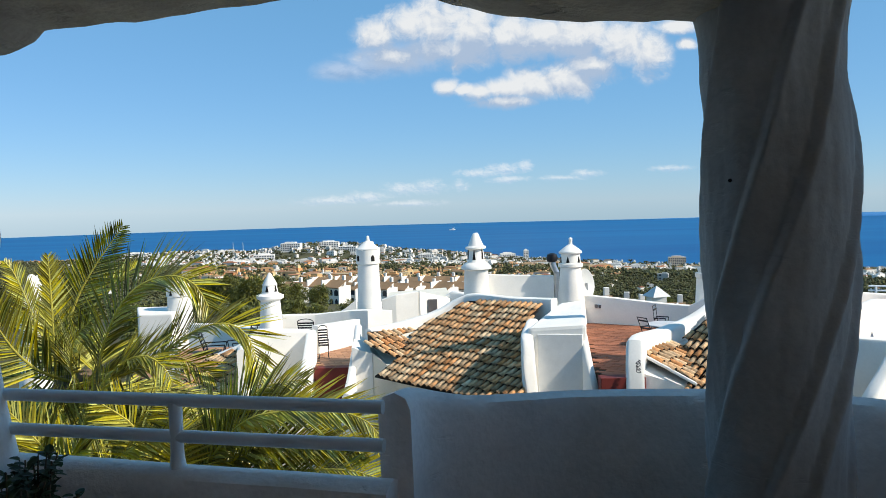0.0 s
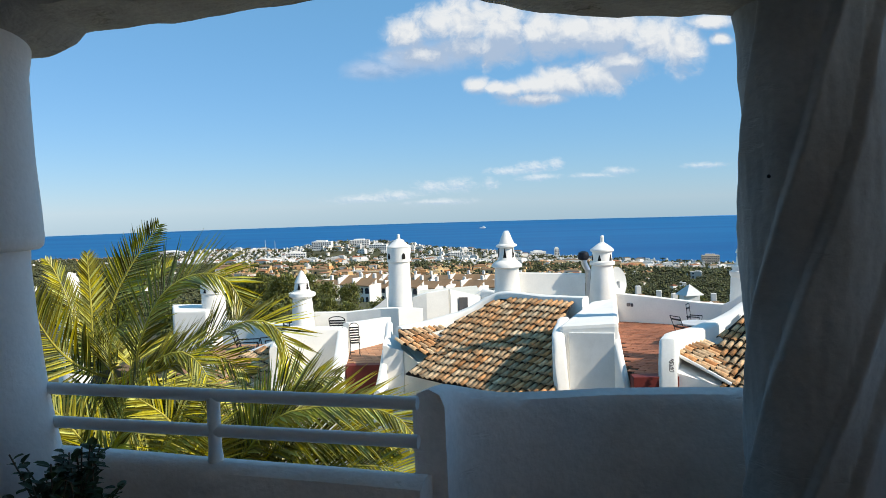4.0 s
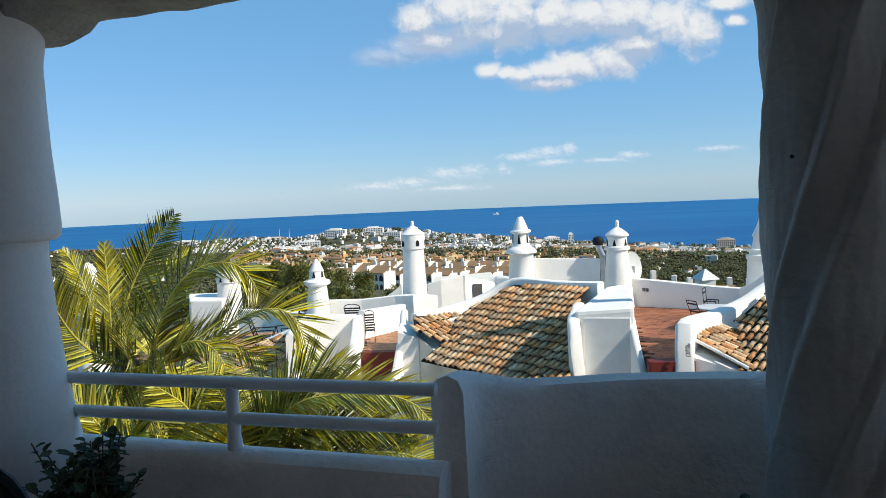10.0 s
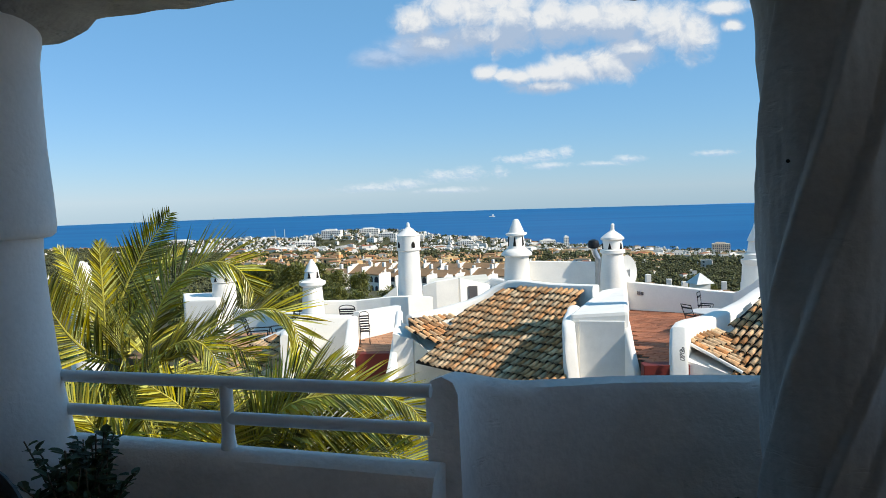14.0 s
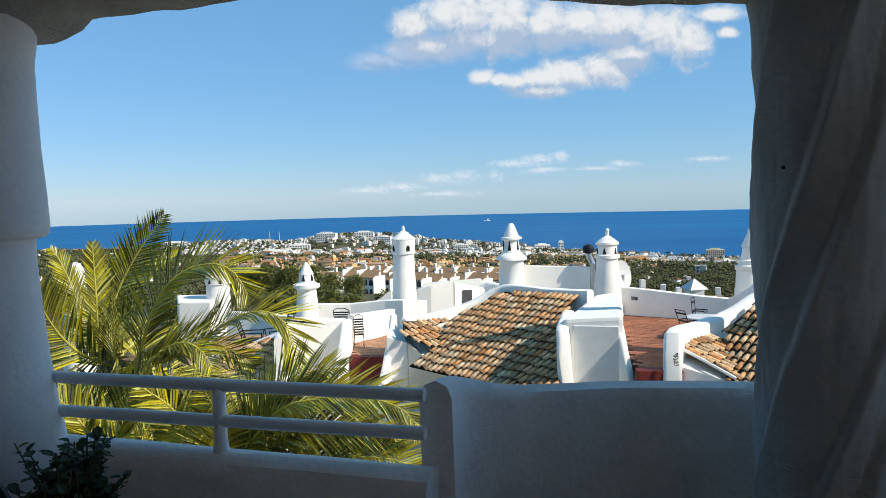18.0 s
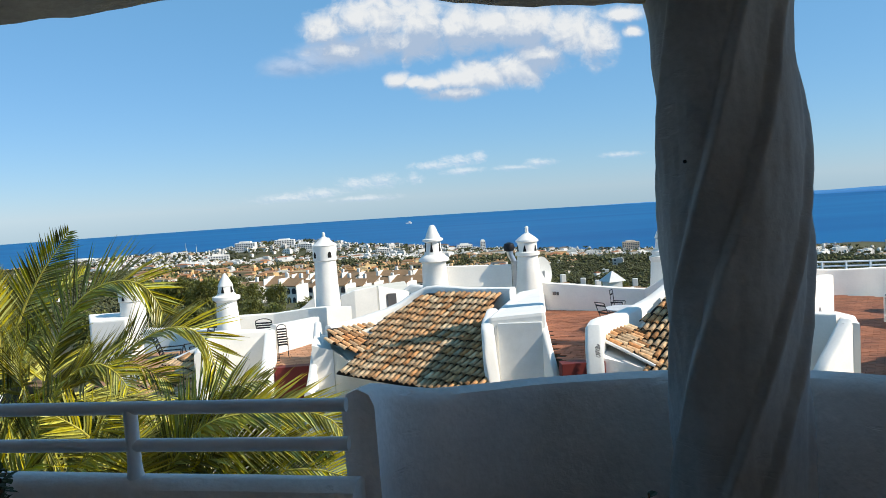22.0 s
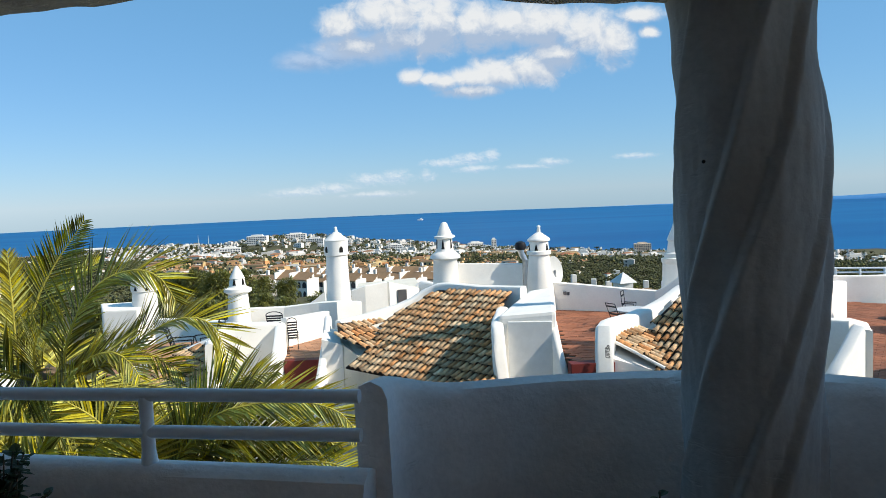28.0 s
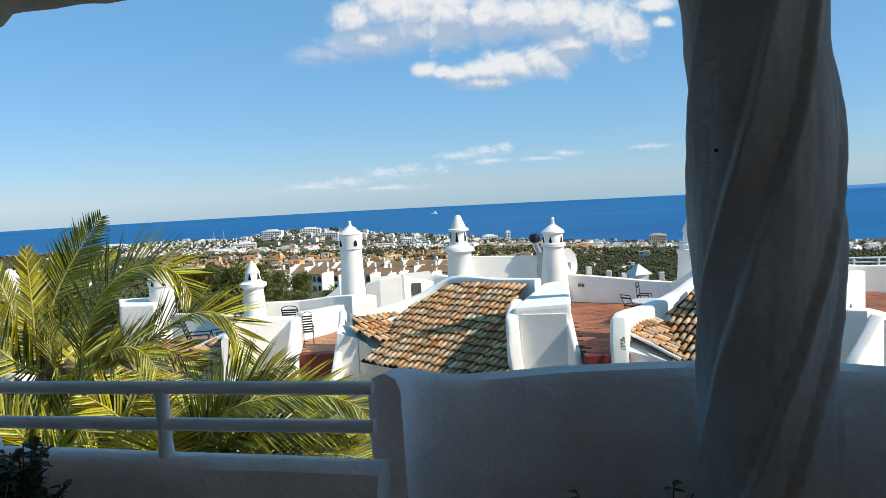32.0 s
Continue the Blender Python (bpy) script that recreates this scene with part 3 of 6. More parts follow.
def inside(p, poly):
    c = False
    for i in range(len(poly)):
        a, b = poly[i], poly[i - 1]
        if (a[1] > p[1]) != (b[1] > p[1]) and p[0] < (b[0] - a[0]) * (p[1] - a[1]) / (b[1] - a[1]) + a[0]:
            c = not c
    return c


def tiled_roof(parent, foot, up, rise, poly, name="roof", me=None, pitch=0.140, course=0.245, seed=1):
    """Barrel tiles in courses over a plan polygon. foot: a point of the eave; up: plan direction upslope; rise: metres per metre."""
    me = me or TILE_ME
    rng = random.Random(seed)
    upv = Vector((up[0], up[1])).normalized()
    across = Vector((upv.y, -upv.x))
    f = Vector(foot)

    def z_at(x, y):
        return f.z + rise * ((x - f.x) * upv.x + (y - f.y) * upv.y)

    bm = bmesh.new()
    top = [bm.verts.new((x, y, z_at(x, y))) for x, y in poly]
    bot = [bm.verts.new((x, y, z_at(x, y) - 0.03)) for x, y in poly]
    bm.faces.new(top)
    bm.faces.new(bot[::-1])
    for i in range(len(poly)):
        j = (i + 1) % len(poly)
        bm.faces.new((top[i], top[j], bot[j], bot[i]))
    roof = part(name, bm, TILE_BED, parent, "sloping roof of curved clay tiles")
    slope = math.atan(rise)
    course_h = course * math.cos(slope)
    ax = Vector((across.x, across.y, 0))
    uz = Vector((upv.x * math.cos(slope), upv.y * math.cos(slope), math.sin(slope)))
    nz = ax.cross(uz)
    us = [(Vector(p) - f.xy).dot(across) for p in poly]
    vs = [(Vector(p) - f.xy).dot(upv) for p in poly]
    laid = []
    for i in range(int(min(us) / pitch) - 1, int(max(us) / pitch) + 2):
        shift = rng.uniform(-0.03, 0.03)
        for j in range(int(min(vs) / course_h) - 1, int(max(vs) / course_h) + 2):
            q = f.xy + across * (i * pitch) + upv * (j * course_h + 0.5 * course_h)
            if not inside(q, poly):
                continue
            q = f.xy + across * (i * pitch + rng.uniform(-0.008, 0.008)) + upv * (j * course_h + shift - 0.075)
            yaw = rng.uniform(-0.03, 0.03)
            m = Matrix((ax, uz, nz)).transposed().to_4x4()
            tip = Matrix.Rotation(-0.115 + rng.uniform(-0.015, 0.015), 4, "X")
            laid.append(Matrix.Translation((q.x, q.y, z_at(q.x, q.y) + 0.034)) @ m @ Matrix.Rotation(yaw, 4, "Z") @ tip)
    laid.sort(key=lambda w: w.translation.y)      # the lowest courses towards the balcony are tiles of their own
    for w in laid[:300]:
        o = new("roof_tile", me)
        o.parent = roof
        o.matrix_local = w
    if len(laid) > 300:
        vs, fs = [], []
        for w in laid[300:]:
            k = len(vs)
            vs += [tuple(w @ v.co) for v in me.vertices]
            fs += [tuple(k + i for i in p.vertices) for p in me.polygons]
        up_ob = raw("upper_tiles", vs, fs, me.materials[0], roof, smooth=True)
        up_ob.data.materials.append(TILE_SHADE)
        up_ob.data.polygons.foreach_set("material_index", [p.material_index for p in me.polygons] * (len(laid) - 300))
        tagged(up_ob, "upper courses of curved clay tiles", "", "", "stuff")
    return roof





def arch_hole(parent, centre, face_dir, w, h, pointed=False, name="flue_opening"):
    """A dark plug for an opening, on a face that looks along face_dir; the opening's shade is its colour."""
    d = Vector((face_dir[0], face_dir[1], 0)).normalized()
    s = Vector((-d.y, d.x, 0))
    c = Vector(centre)
    bm = bmesh.new()
    if pointed:
        out = [(-w / 2, 0), (w / 2, 0), (0.06 * w, h), (-0.06 * w, h)]
    else:
        out = [(-w / 2, 0), (w / 2, 0), (w / 2, h * 0.6), (w * 0.3, h * 0.9), (0, h), (-w * 0.3, h * 0.9), (-w / 2, h * 0.6)]
    front = [bm.verts.new(c + s * a + Vector((0, 0, b)) + d * 0.012) for a, b in out]
    back = [bm.verts.new(c + s * a + Vector((0, 0, b)) - d * 0.05) for a, b in out]
    bm.faces.new(front)
    bm.faces.new(back[::-1])
    for i in range(len(out)):
        j = (i + 1) % len(out)
        bm.faces.new((front[i], front[j], back[j], back[i]))
    return part(name, bm, HOLE, parent, "dark flue opening")


def round_chimney(name, label, base, profile, parts, n=12, holes=(), lobes=0, lobe=0.0, turn=0.2, group="whitewashed chimneys", pointed=True):
    """A turned tower: the profile's named stretches are its parts."""
    th = thing(name, label, "chimney", group)
    for pname, a, b in parts:
        bm = bmesh.new()
        lathe(bm, profile[a:b + 1], n, base, lobes, lobe, turn)
        wobble(bm, 0.012, 2.5)
        part(pname, bm, WHITEWASH, th, smooth=n > 16)
    for ang, r, z, w, h in holes:
        d = Vector((math.cos(radians(ang)), math.sin(radians(ang)), 0))
        arch_hole(th, Vector(base) + d * r + Vector((0, 0, z)), d, w, h, pointed)
    return th


round_chimney("chimney", "tall whitewashed chimney with a wide head and pointed cap", (-2.10, 21.0, -1.85), [(0.37, 0), (0.345, 0.6), (0.315, 1.2), (0.302, 1.82), (0.338, 1.85), (0.332, 2.24), (0.345, 2.27), (0.21, 2.37), (0.10, 2.46), (0.052, 2.50), (0.045, 2.57), (0.04, 2.61), (0.01, 2.63)], (("shaft", 0, 3), ("head", 3, 5), ("cap", 5, 9), ("finial", 9, 12)), 20, [(-140, 0.325, 1.93, 0.1, 0.17), (-62, 0.325, 1.93, 0.1, 0.17), (-5, 0.325, 1.93, 0.1, 0.17)], pointed=False)
round_chimney("chimney", "round whitewashed chimney with a conical lantern", (0.80, 18.4, -1.089), [(r * 0.8, z * 0.8) for r, z in ((0.43, 0), (0.385, 0.7), (0.37, 1.30), (0.40, 1.34), (0.47, 1.37), (0.465, 1.43), (0.39, 1.50), (0.30, 1.56), (0.26, 1.60), (0.225, 1.95), (0.32, 1.985), (0.315, 2.04), (0.235, 2.07), (0.09, 2.44), (0.05, 2.47))], (("shaft", 0, 3), ("ledge", 3, 7), ("lantern", 7, 9), ("cap", 9, 14)), 22, [(-105, 0.193, 1.32, 0.08, 0.23), (-40, 0.193, 1.32, 0.08, 0.23), (-165, 0.193, 1.32, 0.08, 0.23)])
round_chimney("chimney", "round whitewashed chimney with a domed cap and finial", (3.12, 18.4, -1.7), [(0.41, 0), (0.345, 0.7), (0.252, 1.68), (0.30, 1.70), (0.30, 1.77), (0.245, 1.79), (0.235, 2.0), (0.285, 2.03), (0.28, 2.07), (0.19, 2.14), (0.09, 2.21), (0.045, 2.24), (0.038, 2.36), (0.048, 2.38), (0.015, 2.42)], (("shaft", 0, 2), ("ring", 2, 5), ("lantern", 5, 6), ("cap", 6, 10), ("finial", 10, 14)), 20, [(-115, 0.238, 1.80, 0.09, 0.15), (-45, 0.238, 1.80, 0.09, 0.15), (-170, 0.238, 1.80, 0.09, 0.15)])
round_chimney("chimney", "small whitewashed chimney with a pointed cone", (-4.65, 20.0, -2.4), [(0.40, 0), (0.30, 0.8), (0.28, 1.2), (0.26, 1.55), (0.36, 1.62), (0.36, 1.70), (0.25, 1.74), (0.21, 1.78), (0.185, 1.95), (0.20, 1.97), (0.11, 2.15), (0.03, 2.29), (0.01, 2.30)], (("shaft", 0, 3), ("ledge", 3, 6), ("lantern", 6, 8), ("cap", 8, 12)), 18, [(-100, 0.20, 1.80, 0.09, 0.16), (-30, 0.20, 1.80, 0.09, 0.16)])
round_chimney("chimney", "small whitewashed chimney with a pointed cone behind the palm", (-13.2, 24.0, -3.02), [(0.56, -1.5), (0.42, 1.0), (0.34, 1.75), (0.42, 1.80), (0.34, 1.88), (0.26, 2.3), (0.30, 2.32), (0.22, 2.55), (0.05, 2.72)], (("shaft", 0, 2), ("ledge", 2, 4), ("lantern", 4, 5), ("cap", 5, 8)), 18)
round_chimney("chimney", "round whitewashed chimney with a low dome behind the palm", (-9.2, 26.0, -3.4), [(0.46, 0), (0.42, 1.5), (0.40, 2.05), (0.44, 2.08), (0.44, 2.35), (0.38, 2.42), (0.2, 2.55), (0.05, 2.6)], (("shaft", 0, 2), ("head", 2, 4), ("cap", 4, 7)), 18, [(-60, 0.43, 2.12, 0.12, 0.16), (-110, 0.43, 2.12, 0.12, 0.16)])
round_chimney("chimney", "stepped whitewashed chimney at the end of the terrace wall", (6.39, 18.00, -1.09), [(0.36, -0.4), (0.31, 0.75), (0.34, 0.8), (0.34, 0.88), (0.27, 0.9), (0.27, 1.0), (0.2, 1.03), (0.17, 1.3), (0.21, 1.32), (0.07, 1.62), (0.03, 1.78)], (("shaft", 0, 1), ("ledge", 1, 5), ("lantern", 5, 7), ("cap", 7, 10)), 18)
round_chimney("chimney", "stout whitewashed chimney with a rounded cap beside the shrub", (16.25, 19.00, -1.18), [(0.45, -1.0), (0.40, 0.0), (0.36, 0.75), (0.40, 0.78), (0.40, 1.28), (0.33, 1.36), (0.12, 1.52), (0.06, 1.56), (0.06, 1.64), (0.02, 1.66)], (("shaft", 0, 2), ("head", 2, 4), ("cap", 4, 6), ("finial", 6, 9)), 20, [(-120, 0.385, 0.98, 0.12, 0.18), (-60, 0.385, 0.98, 0.12, 0.18)])

# added where the pillar hides it, to lay a shadow band across the roof
round_chimney("chimney", "tall chimney added behind the pillar, unseen, to cast the roof shadow", (6.3, 13.19, -1.2), [(0.30, -4.0), (0.22, 2.0), (0.19, 3.9), (0.22, 3.94), (0.21, 4.5), (0.24, 4.53), (0.15, 4.85), (0.06, 5.3), (0.03, 5.55), (0.01, 5.62)], (("shaft", 0, 2), ("head", 2, 5), ("cap", 5, 7), ("finial", 7, 9)), 20)

# middle house: two tiled slopes that meet in a valley, with rendered parapets
UP_A, UP_B, RISE = (0.717, 0.697), (-0.697, 0.717), 0.459
mid_house = thing("village_house", "whitewashed village house with a curved clay tile roof", "house")
WALL_A = [(-1.05, 15.66), (1.15, 13.35), (1.6, 14.2), (2.05, 15.9), (0.55, 17.2), (-0.7, 17.1), (-1.68, 16.45), (-1.62, 16.04)]
part("wall", prism_bm(WALL_A, -6.0, [-1.92, -2.05, -1.75, -1.0, -1.0, -1.35, -1.42, -1.52]), CREAM, mid_house, "cream rendered wall")
tiled_roof(mid_house, (-1.46, 15.52, -1.92), UP_A, RISE, [(-1.49, 15.5), (1.2, 12.75), (1.48, 13.4), (1.62, 15.2), (2.1, 16.1), (0.55, 17.4), (-0.62, 16.95), (-0.95, 15.95)], seed=2)
tiled_roof(mid_house, (-0.97, 15.88, -1.60), UP_B, RISE, [(-0.97, 15.80), (-0.62, 16.98), (-0.75, 17.2), (-1.72, 16.48), (-1.66, 15.98)], seed=3)
part("wall", prism_bm([(-2.02, 16.0), (-1.58, 15.99), (-1.58, 16.75), (-2.02, 16.85)], -6.0, [-1.42, -1.56, -1.42, -1.3]), WHITEWASH, mid_house, "rendered side wall")
wall_run("parapet", [(2.35, 16.0, -0.47), (1.5, 16.75, -0.5), (0.55, 17.55, -0.52), (-0.1, 17.55, -0.85), (-0.7, 17.35, -1.02), (-1.2, 17.02, -1.09), (-1.72, 16.62, -1.13)], -4.0, 0.26, WHITEWASH, mid_house)
bm = soften(prism_bm([(1.49, 13.50, -1.31)[:2], (2.52, 13.30, -1.29)[:2], (3.29, 17.60, -1.16)[:2], (2.61, 16.90, -1.03)[:2]], -4.0, [(1.46, 13.50, -0.67)[2], (2.50, 13.30, -0.60)[2], (3.29, 17.60, -0.73)[2], (2.60, 16.90, -0.69)[2]]), 0.07)
part("stair_head", bm, WHITEWASH, mid_house, "whitewashed stair head with a sloping top")
wall_run("pier", [(1.74, 14.60, -0.69), (1.55, 13.90, -0.73), (1.48, 13.35, -0.88), (1.50, 13.20, -1.25), (1.52, 13.10, -1.83)], -4.0, 0.22, WHITEWASH, mid_house, rough=0.05, step=0.12)
wall_run("pier", [(2.49, 13.40, -0.75), (2.52, 13.15, -1.16), (2.60, 12.90, -1.70)], -4.0, 0.14, WHITEWASH, mid_house)
bm = soften(prism_bm([(1.66, 13.42, -1.30)[:2], (2.44, 13.27, -1.28)[:2], (2.46, 13.34, -1.30)[:2], (1.68, 13.50, -1.32)[:2]], -4.0, (1.98, 13.35, -0.78)[2]), 0.01)
part("front_panel", bm, DOOR, mid_house, "smooth pale panel")
# satellite dish and steel flue behind
dish = thing("satellite_dish", "grey satellite dish behind the domed chimney", "satellite dish")
dc = Vector((3.65, 19.30, -0.53))
bm = bmesh.new()
lathe(bm, [(0.02, -0.10), (0.18, -0.075), (0.32, -0.02), (0.38, 0.03), (0.375, 0.035), (0.3, -0.0), (0.16, -0.055), (0.02, -0.08)], 28)
bmesh.ops.transform(bm, matrix=Matrix.Translation(dc) @ Euler((radians(80), 0, radians(48))).to_matrix().to_4x4(), verts=bm.verts[:])
part("reflector", bm, GREY_DISH, dish, smooth=True)
bm = bmesh.new()
tube(bm, [dc + Vector((0.05, 0.1, -1.6)), dc + Vector((0.05, 0.1, 0.0))], 0.03, 8)
part("mast", bm, STEEL, dish)
flue = thing("flue_pipe", "steel flue pipe with a round black cowl", "flue")
fc = Vector((3.19, 22.00, -0.27))
bm = bmesh.new()
tube(bm, [fc + Vector((0.12, 0, -1.2)), fc + Vector((0.12, 0, -0.2)), fc + Vector((0.03, 0, -0.02)), fc + Vector((0, 0, 0.12))], 0.09, 12)
part("pipe", bm, STEEL, flue, smooth=True)
bm = bmesh.new()
lathe(bm, [(0.05, 0.08), (0.15, 0.12), (0.17, 0.22), (0.14, 0.32), (0.05, 0.36)], 16, fc)
part("cowl", bm, DARK_METAL, flue, "black cowl", smooth=True)


# terraces
def terrace(name, label, poly, z, mat=DECK, tile=(0.30, 0.14), turn=0.0):
    """A paved terrace: a slab and rows of clay tiles with open joints."""
    ob = part(name, prism_bm(poly, z - 0.3, z - 0.012), TILE_BED)
    setting(ob, label, "terrace")
    xs, ys = [p[0] for p in poly], [p[1] for p in poly]
    cx, cy = sum(xs) / len(xs), sum(ys) / len(ys)
    ca, sa = math.cos(turn), math.sin(turn)
    verts, faces = [], []
    rng = random.Random(int(cx * 10))
    span = max(max(xs) - min(xs), max(ys) - min(ys))
    g = 0.003
    nx, ny = int(span / tile[0]) + 2, int(span / tile[1]) + 2
    for j in range(-ny, ny):
        for i in range(-nx, nx):
            a0, b0 = (i + (0.5 if j % 2 else 0)) * tile[0], j * tile[1]
            q = (cx + ca * (a0 + tile[0] / 2) - sa * (b0 + tile[1] / 2), cy + sa * (a0 + tile[0] / 2) + ca * (b0 + tile[1] / 2))
            if not inside(q, poly):
                continue
            h = z + rng.uniform(-0.002, 0.003)
            k = len(verts)
            for zz, inset in ((z - 0.012, 0.0), (h, g)):
                for a, b in ((a0 + g + inset, b0 + g + inset), (a0 + tile[0] - g - inset, b0 + g + inset), (a0 + tile[0] - g - inset, b0 + tile[1] - g - inset), (a0 + g + inset, b0 + tile[1] - g - inset)):
                    verts.append((cx + ca * a - sa * b, cy + sa * a + ca * b, zz))
            faces += [(k + 4, k + 5, k + 6, k + 7)] + [(k + i2, k + (i2 + 1) % 4, k + 4 + (i2 + 1) % 4, k + 4 + i2) for i2 in range(4)]
    t = raw("floor_tiles", verts, faces, mat, ob)
    tagged(t, "clay floor tiles with narrow joints", "", "", "stuff")
    return ob


terrace("terrace_red", "red clay tiled roof terrace", [(2.66, 12.78), (3.3, 12.7), (3.6, 13.6), (5.6, 16.4), (5.9, 17.0), (3.3, 18.7)], -1.42, turn=radians(-28))
bm = bmesh.new()
box(bm, (2.62, 12.58, -1.80), (3.38, 12.84, -1.412), 0.012)
setting(part("step_riser", bm, RISER), "dark red step at the terrace edge", "step")
bm = wall_bm([(3.35, 18.65, -0.72), (4.2, 18.2, -0.78), (5.2, 17.65, -0.87), (5.72, 17.35, -0.89)], -4.0, 0.2, curve=False, rough=0.008, round_top=False)
ter_house = thing("terrace_house", "whitewashed house with a roof terrace and tiled porch", "house")
part("wall", bm, WHITEWASH, ter_house, "rendered terrace parapet", smooth=True)
wall_run("parapet", [(5.72, 17.35, -0.88), (5.95, 16.9, -0.65), (6.15, 16.5, -0.30), (6.3, 16.2, -0.18), (6.9, 15.2, -0.15)], -4.0, 0.2, WHITEWASH, ter_house)
wall_run("parapet", [(3.18, 12.50, -1.61), (3.20, 12.60, -1.16), (3.25, 12.80, -0.81), (3.41, 13.10, -0.77), (3.79, 13.60, -0.81), (4.35, 14.10, -0.78), (4.88, 14.60, -0.69), (5.53, 15.20, -0.50)], -4.0, 0.30, WHITEWASH, ter_house)
part("wall", prism_bm([(3.28, 12.72), (4.15, 12.45), (4.9, 12.0), (6.0, 13.0), (5.4, 14.5), (4.6, 14.2), (3.9, 13.6)], -6.0, [-1.35, -1.6, -1.75, -1.75, -0.9, -1.05, -1.15]), WHITEWASH, ter_house, "rendered porch wall")
tiled_roof(ter_house, (4.25, 12.42, -1.52), UP_B, RISE, [(4.21, 12.38), (4.5, 13.8), (4.15, 13.75), (3.42, 13.1), (3.45, 12.95)], seed=5)
tiled_roof(ter_house, (4.25, 12.42, -1.52), UP_A, RISE, [(3.95, 12.35), (5.2, 11.2), (6.2, 12.9), (5.4, 14.5), (4.52, 13.9), (4.24, 12.7)], seed=6)
bm = bmesh.new()
tube(bm, [(3.42, 12.92, -1.10), (3.8, 12.62, -1.30), (4.16, 12.34, -1.50)], 0.03, 8)
part("verge", bm, WHITEWASH, ter_house, "plastered roof verge")
for k, (cx, cz) in enumerate(((3.72, -0.99), (3.81, -1.0))):
    bm = bmesh.new()
    box(bm, (cx - 0.035, 18.28, cz - 0.04), (cx + 0.035, 18.38, cz + 0.04), 0.005)
    part("vent", bm, GREY_DOOR, ter_house, "small dark vent")

# wrought ornament on the terrace pier
orn = thing("wall_ornament", "small wrought iron ornament on the white pier", "ornament")
ox, oy, oz = (3.22, 12.47, -1.12)
for k in range(4):
    bm = bmesh.new()
    tube(bm, [(ox + 0.04 * math.sin(a * 1.3 + k * 1.6), oy - 0.01 * k, oz - 0.05 * k + 0.03 * math.cos(a)) for a in [i * 0.5 for i in range(12)]], 0.007, 6)
    part("scroll", bm, DARK_METAL, orn)


def slat_chair(name, label, place, turn, mat=BLACK, group="terrace chairs", lean=18, slats=6, wide=1.0, high=1.0):
    """A slatted folding chair: two side frames, seat slats and back slats."""
    th = thing(name, label, "chair", group)
    th.matrix_world = pose(*place, 0, 0, turn) @ Matrix.Diagonal((wide, wide, high, 1))
    for sx in (-0.25, 0.25):
        bm = bmesh.new()
        tube(bm, [(sx, 0.28, 0), (sx, -0.22, 0.44), (sx, -0.26, 0.62)], 0.014, 8)
        part("leg", bm, mat, th)
        bm = bmesh.new()
        y1 = 0.22 + 0.52 * math.sin(radians(lean))
        tube(bm, [(sx, -0.24, 0), (sx, 0.2, 0.42), (sx, y1, 0.95)], 0.014, 8)
        part("side_frame", bm, mat, th)
        bm = bmesh.new()
        box(bm, (sx - 0.025, -0.26, 0.61), (sx + 0.025, 0.27, 0.635), 0.006)
        part("armrest", bm, mat, th)
    y1 = 0.22 + 0.52 * math.sin(radians(lean))
    bm = bmesh.new()
    bow = 0.11 if slats > 2 else 0.0
    tube(bm, [(0.25 * math.cos(math.pi * k / 10), y1 + 0.02 * math.sin(math.pi * k / 10), 0.945 + bow * math.sin(math.pi * k / 10)) for k in range(11)], 0.014, 8)
    part("top_rail", bm, mat, th)
    for k in range(slats):
        bm = bmesh.new()
        y = -0.2 + 0.4 * k / (slats - 1)
        box(bm, (-0.24, y - 0.025, 0.425), (0.24, y + 0.025, 0.44), 0.004)
        part("seat_slat", bm, mat, th)
    for k in range(slats):
        bm = bmesh.new()
        t = (k + 0.6) / slats
        y, z = 0.2 + 0.52 * math.sin(radians(lean)) * t, 0.44 + 0.5 * t
        box(bm, (-0.24, y - 0.01, z - 0.025), (0.24, y + 0.01, z + 0.025), 0.004)
        part("back_slat", bm, mat, th)
    return th


def round_table(name, label, place, r, h, mat):
    th = thing(name, label, "table")
    th.location = place
    bm = bmesh.new()
    lathe(bm, [(r * 0.97, h - 0.03), (r, h - 0.02), (r, h - 0.006), (r * 0.98, h)], 36)
    part("tabletop", bm, mat, th)
    for k in range(3):
        a = k * 2.094 + 0.4
        bm = bmesh.new()
        tube(bm, [(r * 0.7 * math.cos(a), r * 0.7 * math.sin(a), 0), (0.05 * math.cos(a), 0.05 * math.sin(a), h - 0.03)], 0.015, 8)
        part("leg", bm, DARK_METAL, th)
    return th


round_table("terrace_table", "round pale table on the red terrace", (4.55, 15.35, -1.42), 0.38, 0.45, TABLE)
slat_chair("terrace_chair", "dark folding chair tipped beside the table", (4.22, 15.25, -1.42), 118, DARK_METAL, lean=30, slats=2, wide=0.55, high=0.66)
slat_chair("terrace_chair", "dark folding chair beside the terrace table", (4.62, 15.95, -1.42), 60, DARK_METAL, lean=8, slats=2, wide=0.5, high=0.78)

# house on the left: stair head, red steps, terrace with chairs
left_house = thing("stepped_house", "whitewashed house with a stair head and roof terrace", "house")
